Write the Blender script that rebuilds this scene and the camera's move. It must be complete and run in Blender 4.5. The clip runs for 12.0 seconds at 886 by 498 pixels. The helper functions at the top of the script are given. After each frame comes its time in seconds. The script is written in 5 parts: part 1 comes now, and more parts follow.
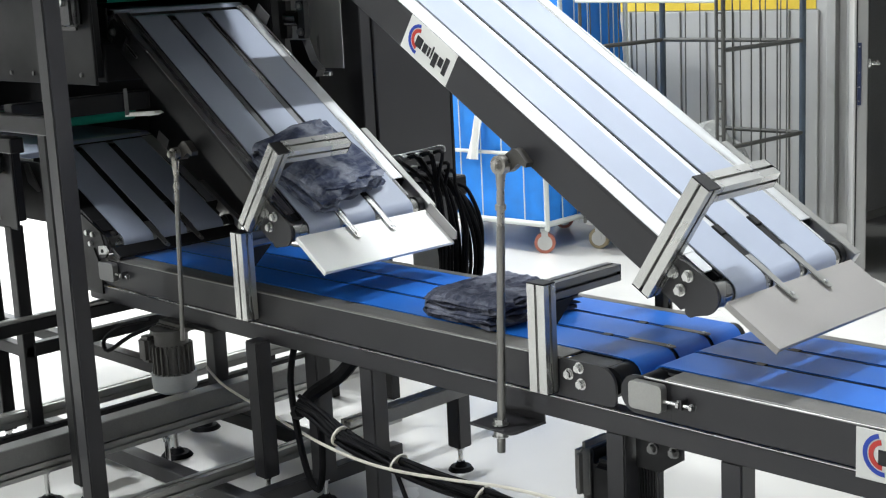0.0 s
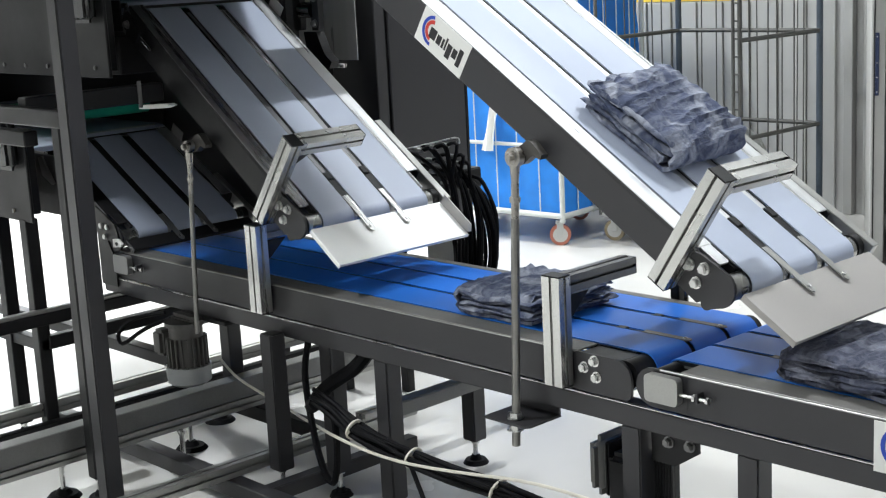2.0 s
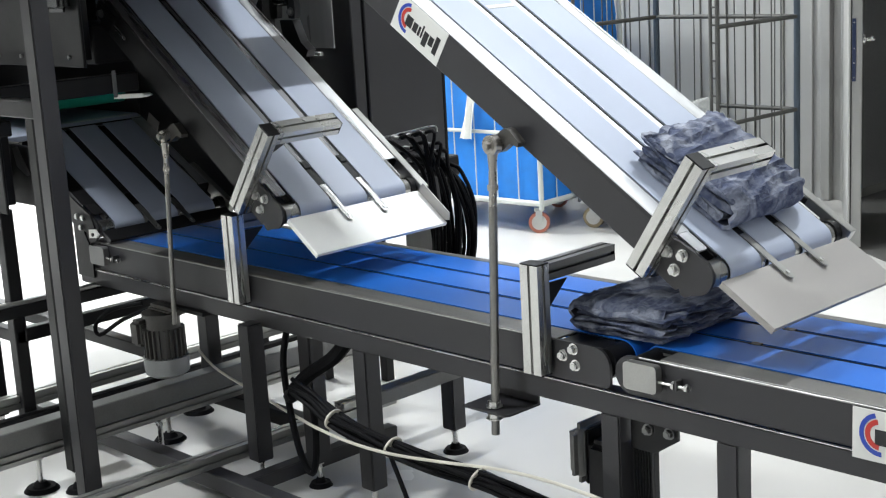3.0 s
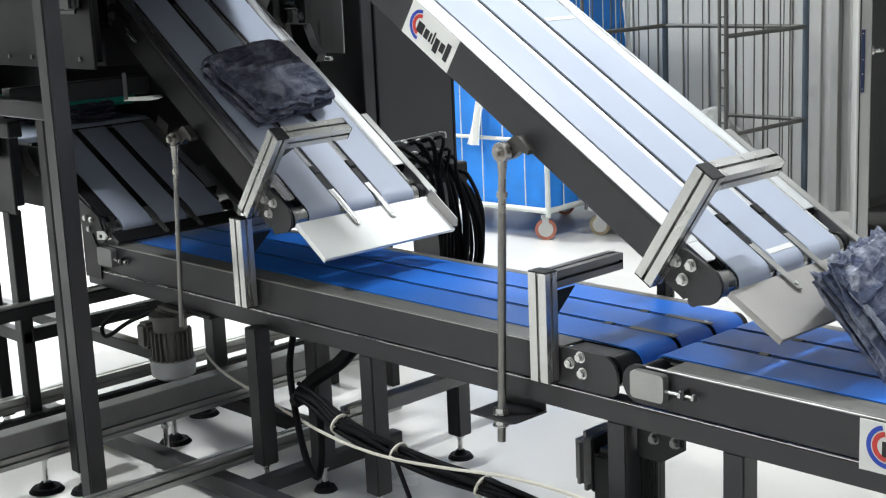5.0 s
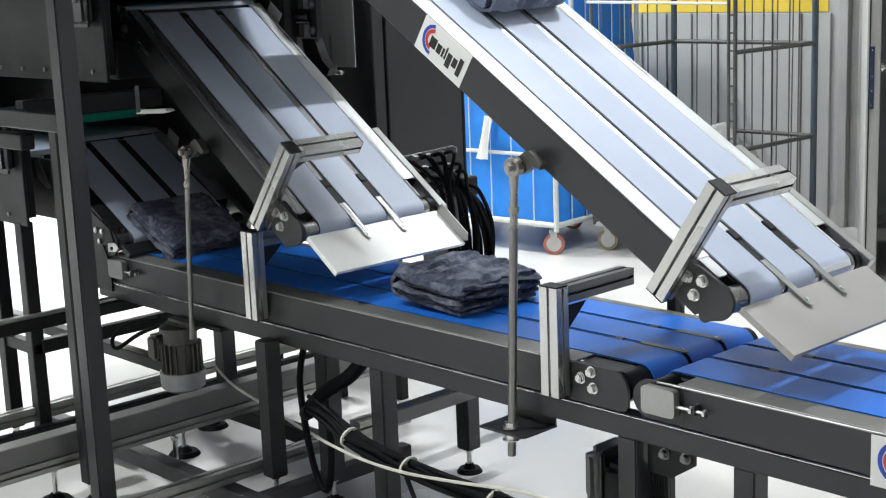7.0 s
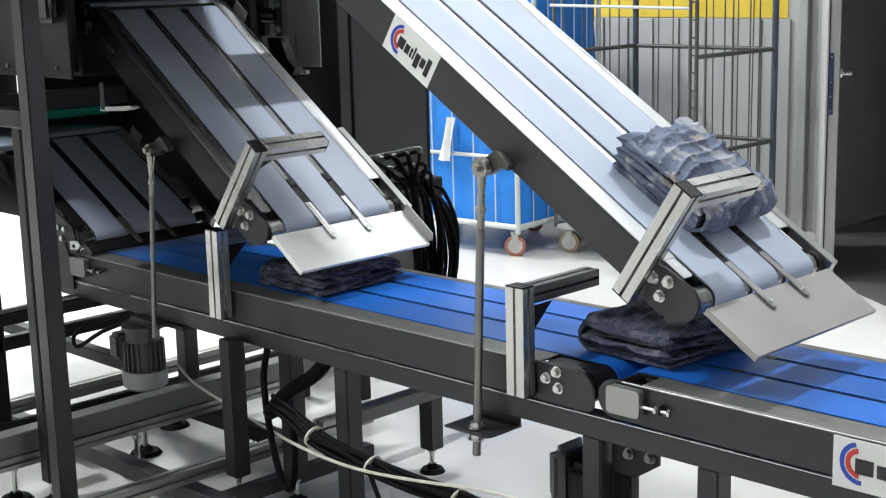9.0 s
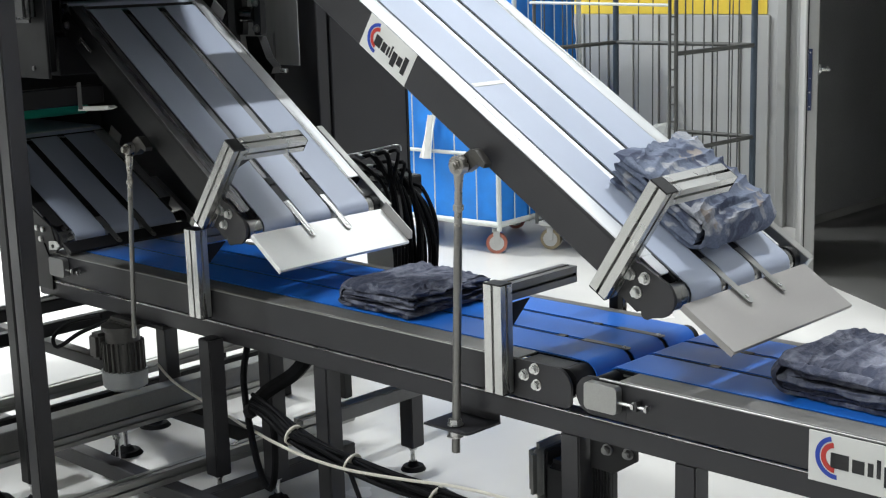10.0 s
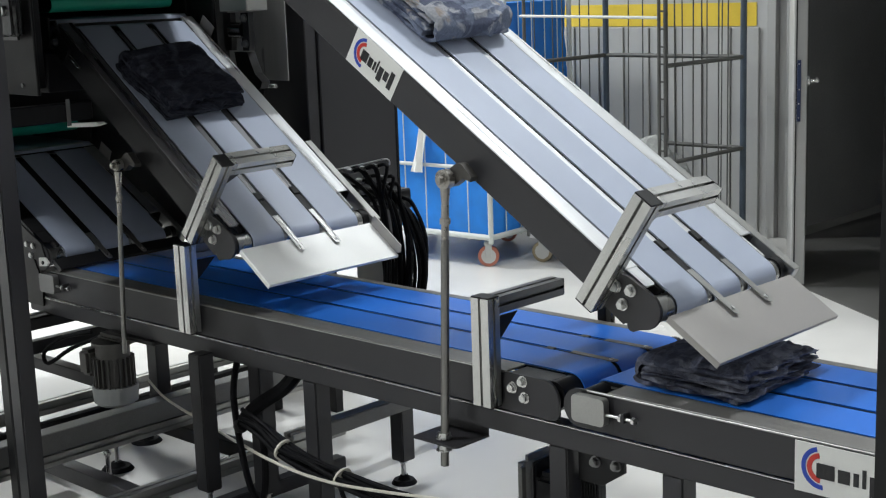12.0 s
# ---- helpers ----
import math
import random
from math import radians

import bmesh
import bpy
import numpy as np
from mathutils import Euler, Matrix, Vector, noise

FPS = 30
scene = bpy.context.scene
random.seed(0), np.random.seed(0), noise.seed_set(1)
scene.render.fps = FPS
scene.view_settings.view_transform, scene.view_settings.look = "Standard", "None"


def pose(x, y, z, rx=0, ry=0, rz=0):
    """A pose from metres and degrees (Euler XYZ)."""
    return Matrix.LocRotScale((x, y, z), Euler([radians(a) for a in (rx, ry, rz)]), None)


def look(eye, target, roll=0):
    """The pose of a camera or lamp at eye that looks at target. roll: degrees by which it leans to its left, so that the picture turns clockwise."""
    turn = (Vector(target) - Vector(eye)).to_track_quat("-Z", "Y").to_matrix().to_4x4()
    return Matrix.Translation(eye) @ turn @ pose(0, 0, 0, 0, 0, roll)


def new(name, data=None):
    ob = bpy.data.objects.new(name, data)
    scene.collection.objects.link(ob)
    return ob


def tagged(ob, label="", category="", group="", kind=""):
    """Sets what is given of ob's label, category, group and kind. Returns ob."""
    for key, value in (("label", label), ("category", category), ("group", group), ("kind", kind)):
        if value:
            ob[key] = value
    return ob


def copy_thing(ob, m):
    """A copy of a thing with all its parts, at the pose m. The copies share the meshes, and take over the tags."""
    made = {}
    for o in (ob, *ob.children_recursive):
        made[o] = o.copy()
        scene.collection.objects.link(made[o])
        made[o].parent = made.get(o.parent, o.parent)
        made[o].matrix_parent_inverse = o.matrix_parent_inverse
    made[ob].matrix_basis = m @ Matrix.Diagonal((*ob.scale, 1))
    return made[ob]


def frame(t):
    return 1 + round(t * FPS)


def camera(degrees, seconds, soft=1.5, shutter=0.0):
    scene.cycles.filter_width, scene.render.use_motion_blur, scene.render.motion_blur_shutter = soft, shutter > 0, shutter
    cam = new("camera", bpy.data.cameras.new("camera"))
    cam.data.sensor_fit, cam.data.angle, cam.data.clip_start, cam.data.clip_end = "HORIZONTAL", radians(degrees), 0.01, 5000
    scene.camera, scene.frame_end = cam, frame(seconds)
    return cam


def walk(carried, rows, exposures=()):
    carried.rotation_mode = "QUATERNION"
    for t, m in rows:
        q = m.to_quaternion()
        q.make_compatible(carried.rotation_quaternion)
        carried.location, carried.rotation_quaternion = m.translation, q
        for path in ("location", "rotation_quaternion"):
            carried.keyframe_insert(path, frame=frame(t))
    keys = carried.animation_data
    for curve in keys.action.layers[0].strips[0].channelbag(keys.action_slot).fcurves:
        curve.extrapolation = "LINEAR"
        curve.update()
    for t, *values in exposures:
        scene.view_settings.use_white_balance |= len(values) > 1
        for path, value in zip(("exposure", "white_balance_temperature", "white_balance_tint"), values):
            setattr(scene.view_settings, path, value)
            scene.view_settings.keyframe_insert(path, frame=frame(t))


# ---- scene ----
# ---------------------------------------------------------------- camera
cam = camera(35.64, 12.0, soft=1.2)
walk(cam, [
    (0.0, look((2.625, -2.608, 1.701), (-0.2053, 0.1049, 0.9079), -2.762)),
    (0.5, look((2.632, -2.611, 1.703), (-0.2329, 0.0714, 0.9305), -2.762)),
    (1.0, look((2.626, -2.607, 1.701), (-0.2528, 0.0543, 0.9087), -2.962)),
    (1.5, look((2.620, -2.602, 1.702), (-0.2399, 0.0796, 0.9079), -2.969)),
    (2.0, look((2.615, -2.592, 1.700), (-0.2448, 0.0835, 0.8852), -2.996)),
    (2.5, look((2.614, -2.584, 1.697), (-0.2261, 0.1047, 0.8566), -3.231)),
    (3.0, look((2.607, -2.578, 1.698), (-0.2079, 0.1336, 0.8464), -3.220)),
    (5.0, look((2.602, -2.588, 1.702), (-0.2237, 0.1174, 0.8660), -2.523)),
    (5.5, look((2.600, -2.590, 1.700), (-0.2295, 0.1139, 0.8738), -2.300)),
    (6.0, look((2.602, -2.593, 1.703), (-0.2324, 0.1098, 0.8918), -2.294)),
    (6.5, look((2.602, -2.596, 1.705), (-0.2393, 0.1023, 0.9015), -2.285)),
    (8.5, look((2.581, -2.637, 1.707), (-0.2362, 0.0951, 0.9339), -1.811)),
    (9.0, look((2.589, -2.631, 1.702), (-0.1667, 0.1577, 0.9084), -1.416)),
    (9.5, look((2.597, -2.622, 1.702), (-0.1300, 0.1932, 0.9030), -1.427)),
    (10.0, look((2.606, -2.623, 1.704), (-0.1162, 0.1952, 0.9019), -1.656)),
    (10.5, look((2.610, -2.618, 1.703), (-0.1257, 0.1906, 0.9105), -1.903)),
    (11.0, look((2.620, -2.617, 1.706), (-0.1123, 0.1986, 0.9258), -1.955)),
    (11.5, look((2.624, -2.613, 1.707), (-0.1036, 0.2052, 0.9221), -2.231)),
    (12.0, look((2.629, -2.615, 1.707), (-0.0884, 0.2184, 0.9416), -2.042)),
], exposures=[(0.0, -0.12), (6.5, -0.12), (8.5, -0.16), (9.5, -0.24), (10.0, -0.33), (10.5, -0.50), (12.0, -0.63)])

# ---------------------------------------------------------------- world and lights
world = bpy.data.worlds.new("hall_air")
scene.world = world
world.use_nodes = True
world.node_tree.nodes["Background"].inputs[0].default_value = (0.80, 0.88, 1.0, 1)
world.node_tree.nodes["Background"].inputs[1].default_value = 0.25
CEIL = 6.4
# First two follow cast shadows; the other four are added fill, all unseen.
LAMP_SPOTS = [(0.45, 2.60, 1.65), (-6.2, 1.2, 3.6), (-10.0, 3.4, 4.5), (-2.6, -3.2, 2.2), (4.6, -4.6, 0.22), (6.0, 1.0, 0.2)]
LAMP_WATT = 181.0


# ---------------------------------------------------------------- materials
def mat(name, base, rough=0.5, metal=0.0, var=0.12, scale=6.0, grain=180.0, bump=0.15, spec=0.5, stretch=(1, 1, 1), rvar=0.12, coat=0.0):
    """A surface with stains at one scale and grain at a finer one."""
    m = bpy.data.materials.new(name)
    m.use_nodes = True
    nt = m.node_tree
    b = nt.nodes["Principled BSDF"]
    tc = nt.nodes.new("ShaderNodeTexCoord")
    mp = nt.nodes.new("ShaderNodeMapping")
    mp.inputs["Scale"].default_value = stretch
    nt.links.new(tc.outputs["Object"], mp.inputs["Vector"])
    n1 = nt.nodes.new("ShaderNodeTexNoise")
    n1.inputs["Scale"].default_value = scale
    n1.inputs["Detail"].default_value = 5
    n2 = nt.nodes.new("ShaderNodeTexNoise")
    n2.inputs["Scale"].default_value = grain
    n2.inputs["Detail"].default_value = 3
    nt.links.new(mp.outputs[0], n1.inputs["Vector"])
    nt.links.new(mp.outputs[0], n2.inputs["Vector"])
    add = nt.nodes.new("ShaderNodeMath")
    add.operation = "MULTIPLY_ADD"
    add.inputs[1].default_value = 0.35
    nt.links.new(n2.outputs[0], add.inputs[0])
    nt.links.new(n1.outputs[0], add.inputs[2])
    ramp = nt.nodes.new("ShaderNodeMapRange")
    ramp.inputs[1].default_value, ramp.inputs[2].default_value = 0.35, 1.0
    ramp.inputs[3].default_value, ramp.inputs[4].default_value = 1 - var, 1 + var
    nt.links.new(add.outputs[0], ramp.inputs[0])
    hue = nt.nodes.new("ShaderNodeMix")
    hue.data_type, hue.blend_type = "RGBA", "MULTIPLY"
    hue.inputs[0].default_value = 1.0
    hue.inputs[6].default_value = (*base, 1)
    nt.links.new(ramp.outputs[0], hue.inputs[7])
    nt.links.new(hue.outputs[2], b.inputs["Base Color"])
    rr = nt.nodes.new("ShaderNodeMapRange")
    rr.inputs[1].default_value, rr.inputs[2].default_value = 0.3, 0.75
    rr.inputs[3].default_value, rr.inputs[4].default_value = max(0.03, rough - rvar), min(1, rough + rvar)
    nt.links.new(n1.outputs[0], rr.inputs[0])
    nt.links.new(rr.outputs[0], b.inputs["Roughness"])
    b.inputs["Metallic"].default_value = metal
    b.inputs["Specular IOR Level"].default_value = spec
    b.inputs["Coat Weight"].default_value = coat
    if bump:
        bp = nt.nodes.new("ShaderNodeBump")
        bp.inputs["Strength"].default_value = bump
        bp.inputs["Distance"].default_value = 0.002
        nt.links.new(n2.outputs[0], bp.inputs["Height"])
        nt.links.new(bp.outputs[0], b.inputs["Normal"])
    return m


GRAPHITE = mat("graphite_powder_coat", (0.028, 0.0275, 0.0305), 0.42, 0.0, 0.15, 4, 420, 0.12)
BLACK = mat("black_paint", (0.009, 0.009, 0.010), 0.42, 0.0, 0.2, 5, 300, 0.1, spec=0.28)
GLOSSBLACK = mat("gloss_black_moulding", (0.010, 0.011, 0.012), 0.16, 0.0, 0.2, 9, 200, 0.1, spec=0.7, rvar=0.08)
RUBBER = mat("black_rubber", (0.004, 0.004, 0.005), 0.6, 0.0, 0.25, 12, 200, 0.2, spec=0.12)
STEEL = mat("stainless_steel", (0.62, 0.62, 0.61), 0.30, 1.0, 0.10, 8, 240, 0.08, stretch=(1, 12, 1))
BEDSTEEL = mat("sheet_steel_bed", (0.70, 0.71, 0.72), 0.36, 0.85, 0.10, 5, 260, 0.08, stretch=(0.3, 9, 1))
# Darker copy of BEDSTEEL: shade on the middle incline is put into the colour.
INCBED = mat("shaded_steel_bed", (0.30, 0.30, 0.31), 0.30, 0.85, 0.2, 5, 260, 0.08, stretch=(0.3, 9, 1))
ROLLER = mat("turned_steel_roller", (0.36, 0.36, 0.35), 0.28, 0.95, 0.15, 10, 200, 0.05)
BEDGREY = mat("worn_grey_bed", (0.175, 0.17, 0.16), 0.45, 0.35, 0.2, 6, 260, 0.1, stretch=(0.4, 6, 1))
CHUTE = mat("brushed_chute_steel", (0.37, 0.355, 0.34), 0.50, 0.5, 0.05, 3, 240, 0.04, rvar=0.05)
# Paler than CHUTE: the middle slide's bright reflection is put into the colour.
CHUTEBRIGHT = mat("lit_chute_steel", (0.80, 0.80, 0.78), 0.42, 0.3, 0.05, 3, 240, 0.04, rvar=0.05)
ALU = mat("anodised_aluminium", (0.56, 0.56, 0.545), 0.30, 0.9, 0.08, 6, 220, 0.06, stretch=(1, 1, 0.2))
# Near-black steel holds the shade under the machine in its colour.
BEDSHADE = mat("shaded_dark_steel", (0.030, 0.030, 0.032), 0.42, 0.5, 0.2, 6, 220, 0.06)
ALUDARK = mat("dark_aluminium", (0.20, 0.20, 0.20), 0.4, 0.8, 0.15, 6, 220, 0.06)
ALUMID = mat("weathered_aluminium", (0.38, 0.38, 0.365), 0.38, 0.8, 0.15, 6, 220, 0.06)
SHEET = mat("brushed_sheet_steel", (0.46, 0.46, 0.45), 0.40, 0.35, 0.2, 2.2, 240, 0.06, stretch=(6, 6, 0.5), rvar=0.14)
PLATEGREY = mat("worn_grey_plate", (0.15, 0.15, 0.147), 0.42, 0.3, 0.35, 5, 220, 0.1)
ROD = mat("threaded_steel", (0.22, 0.215, 0.205), 0.33, 0.9, 0.2, 9, 160, 0.1)
BELTW = mat("pale_blue_belt", (0.46, 0.51, 0.625), 0.38, 0.0, 0.06, 3, 500, 0.1, rvar=0.08)
BELTB = mat("blue_belt", (0.012, 0.142, 0.58), 0.42, 0.0, 0.12, 4, 500, 0.1, rvar=0.08)
BELTG = mat("green_belt", (0.02, 0.42, 0.28), 0.40, 0.0, 0.15, 4, 400, 0.1)
FLOORM = mat("epoxy_floor", (0.64, 0.628, 0.600), 0.22, 0.0, 0.06, 1.3, 260, 0.05, rvar=0.1)
WALLM = mat("painted_wall", (0.42, 0.42, 0.41), 0.6, 0.0, 0.10, 1.5, 90, 0.1)
DARKWALL = mat("corridor_wall", (0.70, 0.70, 0.70), 0.75, 0.0, 0.2, 1.2, 60, 0.1)
# Floor colour darkened to hold the shade in and before the doorway.
SHADEFLOOR = mat("shaded_corridor_floor", (0.10, 0.098, 0.092), 0.5, 0.0, 0.2, 1.5, 160, 0.1)
# Whiter than WALLM so the unseen end walls bounce more light.
HALLWHITE = mat("bounce_white_paint", (0.80, 0.80, 0.79), 0.7, 0.0, 0.06, 1.5, 90, 0.1)
PANELM = mat("pale_metal_panel", (0.40, 0.40, 0.385), 0.5, 0.0, 0.08, 2.0, 120, 0.05, stretch=(3, 3, 0.3))
YELLOW = mat("yellow_paint", (0.72, 0.52, 0.05), 0.5, 0.0, 0.12, 4, 90, 0.05)
CEILM = mat("ceiling_paint", (0.74, 0.74, 0.73), 0.8, 0.0, 0.05, 2, 90, 0.05)
BLUEBAG = mat("blue_laundry_fabric", (0.012, 0.19, 0.62), 0.75, 0.0, 0.2, 7, 320, 0.3)
CREAM = mat("cream_painted_tube", (0.52, 0.54, 0.51), 0.45, 0.0, 0.12, 9, 160, 0.1)
WIRE = mat("grey_cage_wire", (0.085, 0.085, 0.08), 0.55, 0.3, 0.3, 14, 160, 0.1)
WIREBLUE = mat("blue_grey_cage_tube", (0.06, 0.08, 0.105), 0.5, 0.3, 0.3, 14, 160, 0.1)
ORANGE = mat("red_caster_tyre", (0.36, 0.12, 0.08), 0.5, 0.0, 0.2, 20, 160, 0.1)
GREYPL = mat("grey_plastic", (0.48, 0.48, 0.46), 0.5, 0.0, 0.1, 9, 160, 0.1)
BROWN = mat("worn_caster", (0.25, 0.20, 0.12), 0.6, 0.0, 0.3, 20, 160, 0.1)
MOTOR = mat("motor_casting", (0.075, 0.072, 0.068), 0.45, 0.3, 0.2, 15, 200, 0.2)
BOXGREY = mat("terminal_box_casting", (0.19, 0.19, 0.185), 0.45, 0.1, 0.2, 15, 200, 0.15)
MOTORCAP = mat("motor_cap", (0.30, 0.31, 0.31), 0.42, 0.3, 0.12, 12, 200, 0.1)
LABELW = mat("white_sticker", (0.74, 0.74, 0.71), 0.4, 0.0, 0.05, 6, 200, 0.02)
MARKBLUE = mat("blue_print", (0.02, 0.06, 0.42), 0.4, 0.0, 0.05)
MARKRED = mat("red_print", (0.55, 0.04, 0.03), 0.4, 0.0, 0.05)
MARKBLACK = mat("black_print", (0.012, 0.012, 0.014), 0.4, 0.0, 0.05)
WHITECABLE = mat("white_cable_jacket", (0.68, 0.65, 0.56), 0.45, 0.0, 0.1, 20, 200, 0.05)
WHITEPL = mat("white_plastic", (0.72, 0.72, 0.69), 0.45, 0.0, 0.08)
LOCKBLUE = mat("dark_blue_lock_plate", (0.04, 0.055, 0.12), 0.4, 0.5, 0.2, 20)
JOINT = mat("worn_joint_steel", (0.34, 0.325, 0.30), 0.32, 0.9, 0.25, 20, 160, 0.1)
CLEVIS = mat("dark_cast_clevis", (0.085, 0.080, 0.074), 0.42, 0.5, 0.2, 14, 200, 0.15)
CASTGREY = mat("cast_grey_block", (0.22, 0.22, 0.22), 0.45, 0.5, 0.15, 10, 200, 0.1)
FILM = mat("clear_plastic_film", (0.36, 0.37, 0.36), 0.25, 0.0, 0.2, 14, 60, 0.5)


def denim(name, dark, pale, cut):
    """Crumpled denim: faded patches on a deep blue weave."""
    m = bpy.data.materials.new(name)
    m.use_nodes = True
    nt = m.node_tree
    b = nt.nodes["Principled BSDF"]
    tc = nt.nodes.new("ShaderNodeTexCoord")
    info = nt.nodes.new("ShaderNodeObjectInfo")
    mp = nt.nodes.new("ShaderNodeMapping")
    nt.links.new(tc.outputs["Object"], mp.inputs["Vector"])
    nt.links.new(info.outputs["Random"], mp.inputs["Location"])
    n1 = nt.nodes.new("ShaderNodeTexNoise")
    n1.inputs["Scale"].default_value, n1.inputs["Detail"].default_value, n1.inputs["Distortion"].default_value = 11, 4, 0.9
    n2 = nt.nodes.new("ShaderNodeTexNoise")
    n2.inputs["Scale"].default_value, n2.inputs["Detail"].default_value = 300, 4
    n3 = nt.nodes.new("ShaderNodeTexNoise")
    n3.inputs["Scale"].default_value, n3.inputs["Detail"].default_value, n3.inputs["Distortion"].default_value = 38, 3, 1.2
    for n in (n1, n2, n3):
        nt.links.new(mp.outputs[0], n.inputs["Vector"])
    r = nt.nodes.new("ShaderNodeValToRGB")
    r.color_ramp.elements[0].position, r.color_ramp.elements[0].color = cut, (*dark, 1)
    r.color_ramp.elements[1].position, r.color_ramp.elements[1].color = cut + 0.19, (*pale, 1)
    nt.links.new(n1.outputs[0], r.inputs[0])
    rg = nt.nodes.new("ShaderNodeMapRange")
    rg.inputs[3].default_value, rg.inputs[4].default_value = 0.55, 1.45
    nt.links.new(n3.outputs[0], rg.inputs[0])
    mx = nt.nodes.new("ShaderNodeMix")
    mx.data_type, mx.blend_type = "RGBA", "MULTIPLY"
    mx.inputs[0].default_value = 1
    nt.links.new(r.outputs[0], mx.inputs[6])
    nt.links.new(rg.outputs[0], mx.inputs[7])
    # pale worn lines along the creases
    n4 = nt.nodes.new("ShaderNodeTexNoise")
    n4.inputs["Scale"].default_value, n4.inputs["Detail"].default_value, n4.inputs["Distortion"].default_value = 9, 3, 0.6
    st = nt.nodes.new("ShaderNodeMapping")
    st.inputs["Scale"].default_value = (2.6, 1.0, 2.0)
    st.inputs["Rotation"].default_value = (0, 0, 0.5)
    nt.links.new(mp.outputs[0], st.inputs["Vector"])
    nt.links.new(st.outputs[0], n4.inputs["Vector"])
    dist = nt.nodes.new("ShaderNodeMath")
    dist.operation = "SUBTRACT"
    dist.inputs[1].default_value = 0.5
    nt.links.new(n4.outputs[0], dist.inputs[0])
    ab = nt.nodes.new("ShaderNodeMath")
    ab.operation = "ABSOLUTE"
    nt.links.new(dist.outputs[0], ab.inputs[0])
    line = nt.nodes.new("ShaderNodeMapRange")
    line.inputs[1].default_value, line.inputs[2].default_value = 0.0, 0.085
    line.inputs[3].default_value, line.inputs[4].default_value = 0.26, 0.0
    nt.links.new(ab.outputs[0], line.inputs[0])
    worn = nt.nodes.new("ShaderNodeMix")
    worn.data_type = "RGBA"
    worn.inputs[7].default_value = (*pale, 1)
    nt.links.new(line.outputs[0], worn.inputs[0])
    nt.links.new(mx.outputs[2], worn.inputs[6])
    nt.links.new(worn.outputs[2], b.inputs["Base Color"])
    b.inputs["Roughness"].default_value = 0.9
    b.inputs["Specular IOR Level"].default_value = 0.2
    sm = nt.nodes.new("ShaderNodeMath")
    sm.operation = "MULTIPLY_ADD"
    sm.inputs[1].default_value = 3.0
    nt.links.new(n3.outputs[0], sm.inputs[0])
    nt.links.new(n2.outputs[0], sm.inputs[2])
    fold = nt.nodes.new("ShaderNodeMath")
    fold.operation = "MULTIPLY_ADD"
    fold.inputs[1].default_value = 4.0
    nt.links.new(line.outputs[0], fold.inputs[0])
    nt.links.new(sm.outputs[0], fold.inputs[2])
    bp = nt.nodes.new("ShaderNodeBump")
    bp.inputs["Strength"].default_value, bp.inputs["Distance"].default_value = 0.6, 0.004
    nt.links.new(fold.outputs[0], bp.inputs["Height"])
    nt.links.new(bp.outputs[0], b.inputs["Normal"])
    return m


def camouflage(name, tones):
    """Cotton printed in soft blotches of four tones, with a fine weave."""
    m = bpy.data.materials.new(name)
    m.use_nodes = True
    nt = m.node_tree
    b = nt.nodes["Principled BSDF"]
    tc = nt.nodes.new("ShaderNodeTexCoord")
    colour = None
    for i, (tone, scale, cut) in enumerate(tones):
        mp = nt.nodes.new("ShaderNodeMapping")
        mp.inputs["Location"].default_value = (3.1 * i, 1.7 * i, 0.6 * i)
        nt.links.new(tc.outputs["Object"], mp.inputs["Vector"])
        nz = nt.nodes.new("ShaderNodeTexNoise")
        nz.inputs["Scale"].default_value, nz.inputs["Detail"].default_value, nz.inputs["Distortion"].default_value = scale, 3, 0.5
        nt.links.new(mp.outputs[0], nz.inputs["Vector"])
        edge = nt.nodes.new("ShaderNodeMapRange")
        edge.inputs[1].default_value, edge.inputs[2].default_value = cut, cut + 0.05
        nt.links.new(nz.outputs[0], edge.inputs[0])
        mx = nt.nodes.new("ShaderNodeMix")
        mx.data_type = "RGBA"
        mx.inputs[6].default_value = mx.inputs[7].default_value = (*tone, 1)
        if colour is not None:
            nt.links.new(edge.outputs[0], mx.inputs[0])
            nt.links.new(colour, mx.inputs[6])
        colour = mx.outputs[2]
    weave = nt.nodes.new("ShaderNodeTexNoise")
    weave.inputs["Scale"].default_value, weave.inputs["Detail"].default_value = 150, 5
    nt.links.new(tc.outputs["Object"], weave.inputs["Vector"])
    rg = nt.nodes.new("ShaderNodeMapRange")
    rg.inputs[3].default_value, rg.inputs[4].default_value = 0.6, 1.4
    nt.links.new(weave.outputs[0], rg.inputs[0])
    mul = nt.nodes.new("ShaderNodeMix")
    mul.data_type, mul.blend_type = "RGBA", "MULTIPLY"
    mul.inputs[0].default_value = 1
    nt.links.new(colour, mul.inputs[6])
    nt.links.new(rg.outputs[0], mul.inputs[7])
    nt.links.new(mul.outputs[2], b.inputs["Base Color"])
    b.inputs["Roughness"].default_value = 0.9
    b.inputs["Specular IOR Level"].default_value = 0.2
    bp = nt.nodes.new("ShaderNodeBump")
    bp.inputs["Strength"].default_value, bp.inputs["Distance"].default_value = 0.4, 0.002
    nt.links.new(weave.outputs[0], bp.inputs["Height"])
    nt.links.new(bp.outputs[0], b.inputs["Normal"])
    return m


CAMO = camouflage("faded_blue_camouflage", (((0.155, 0.180, 0.245), 1, 0), ((0.085, 0.098, 0.145), 11, 0.52), ((0.33, 0.34, 0.37), 12, 0.56), ((0.29, 0.255, 0.235), 13, 0.63)))
DENIM = denim("washed_denim", (0.070, 0.084, 0.138), (0.29, 0.31, 0.37), 0.46)
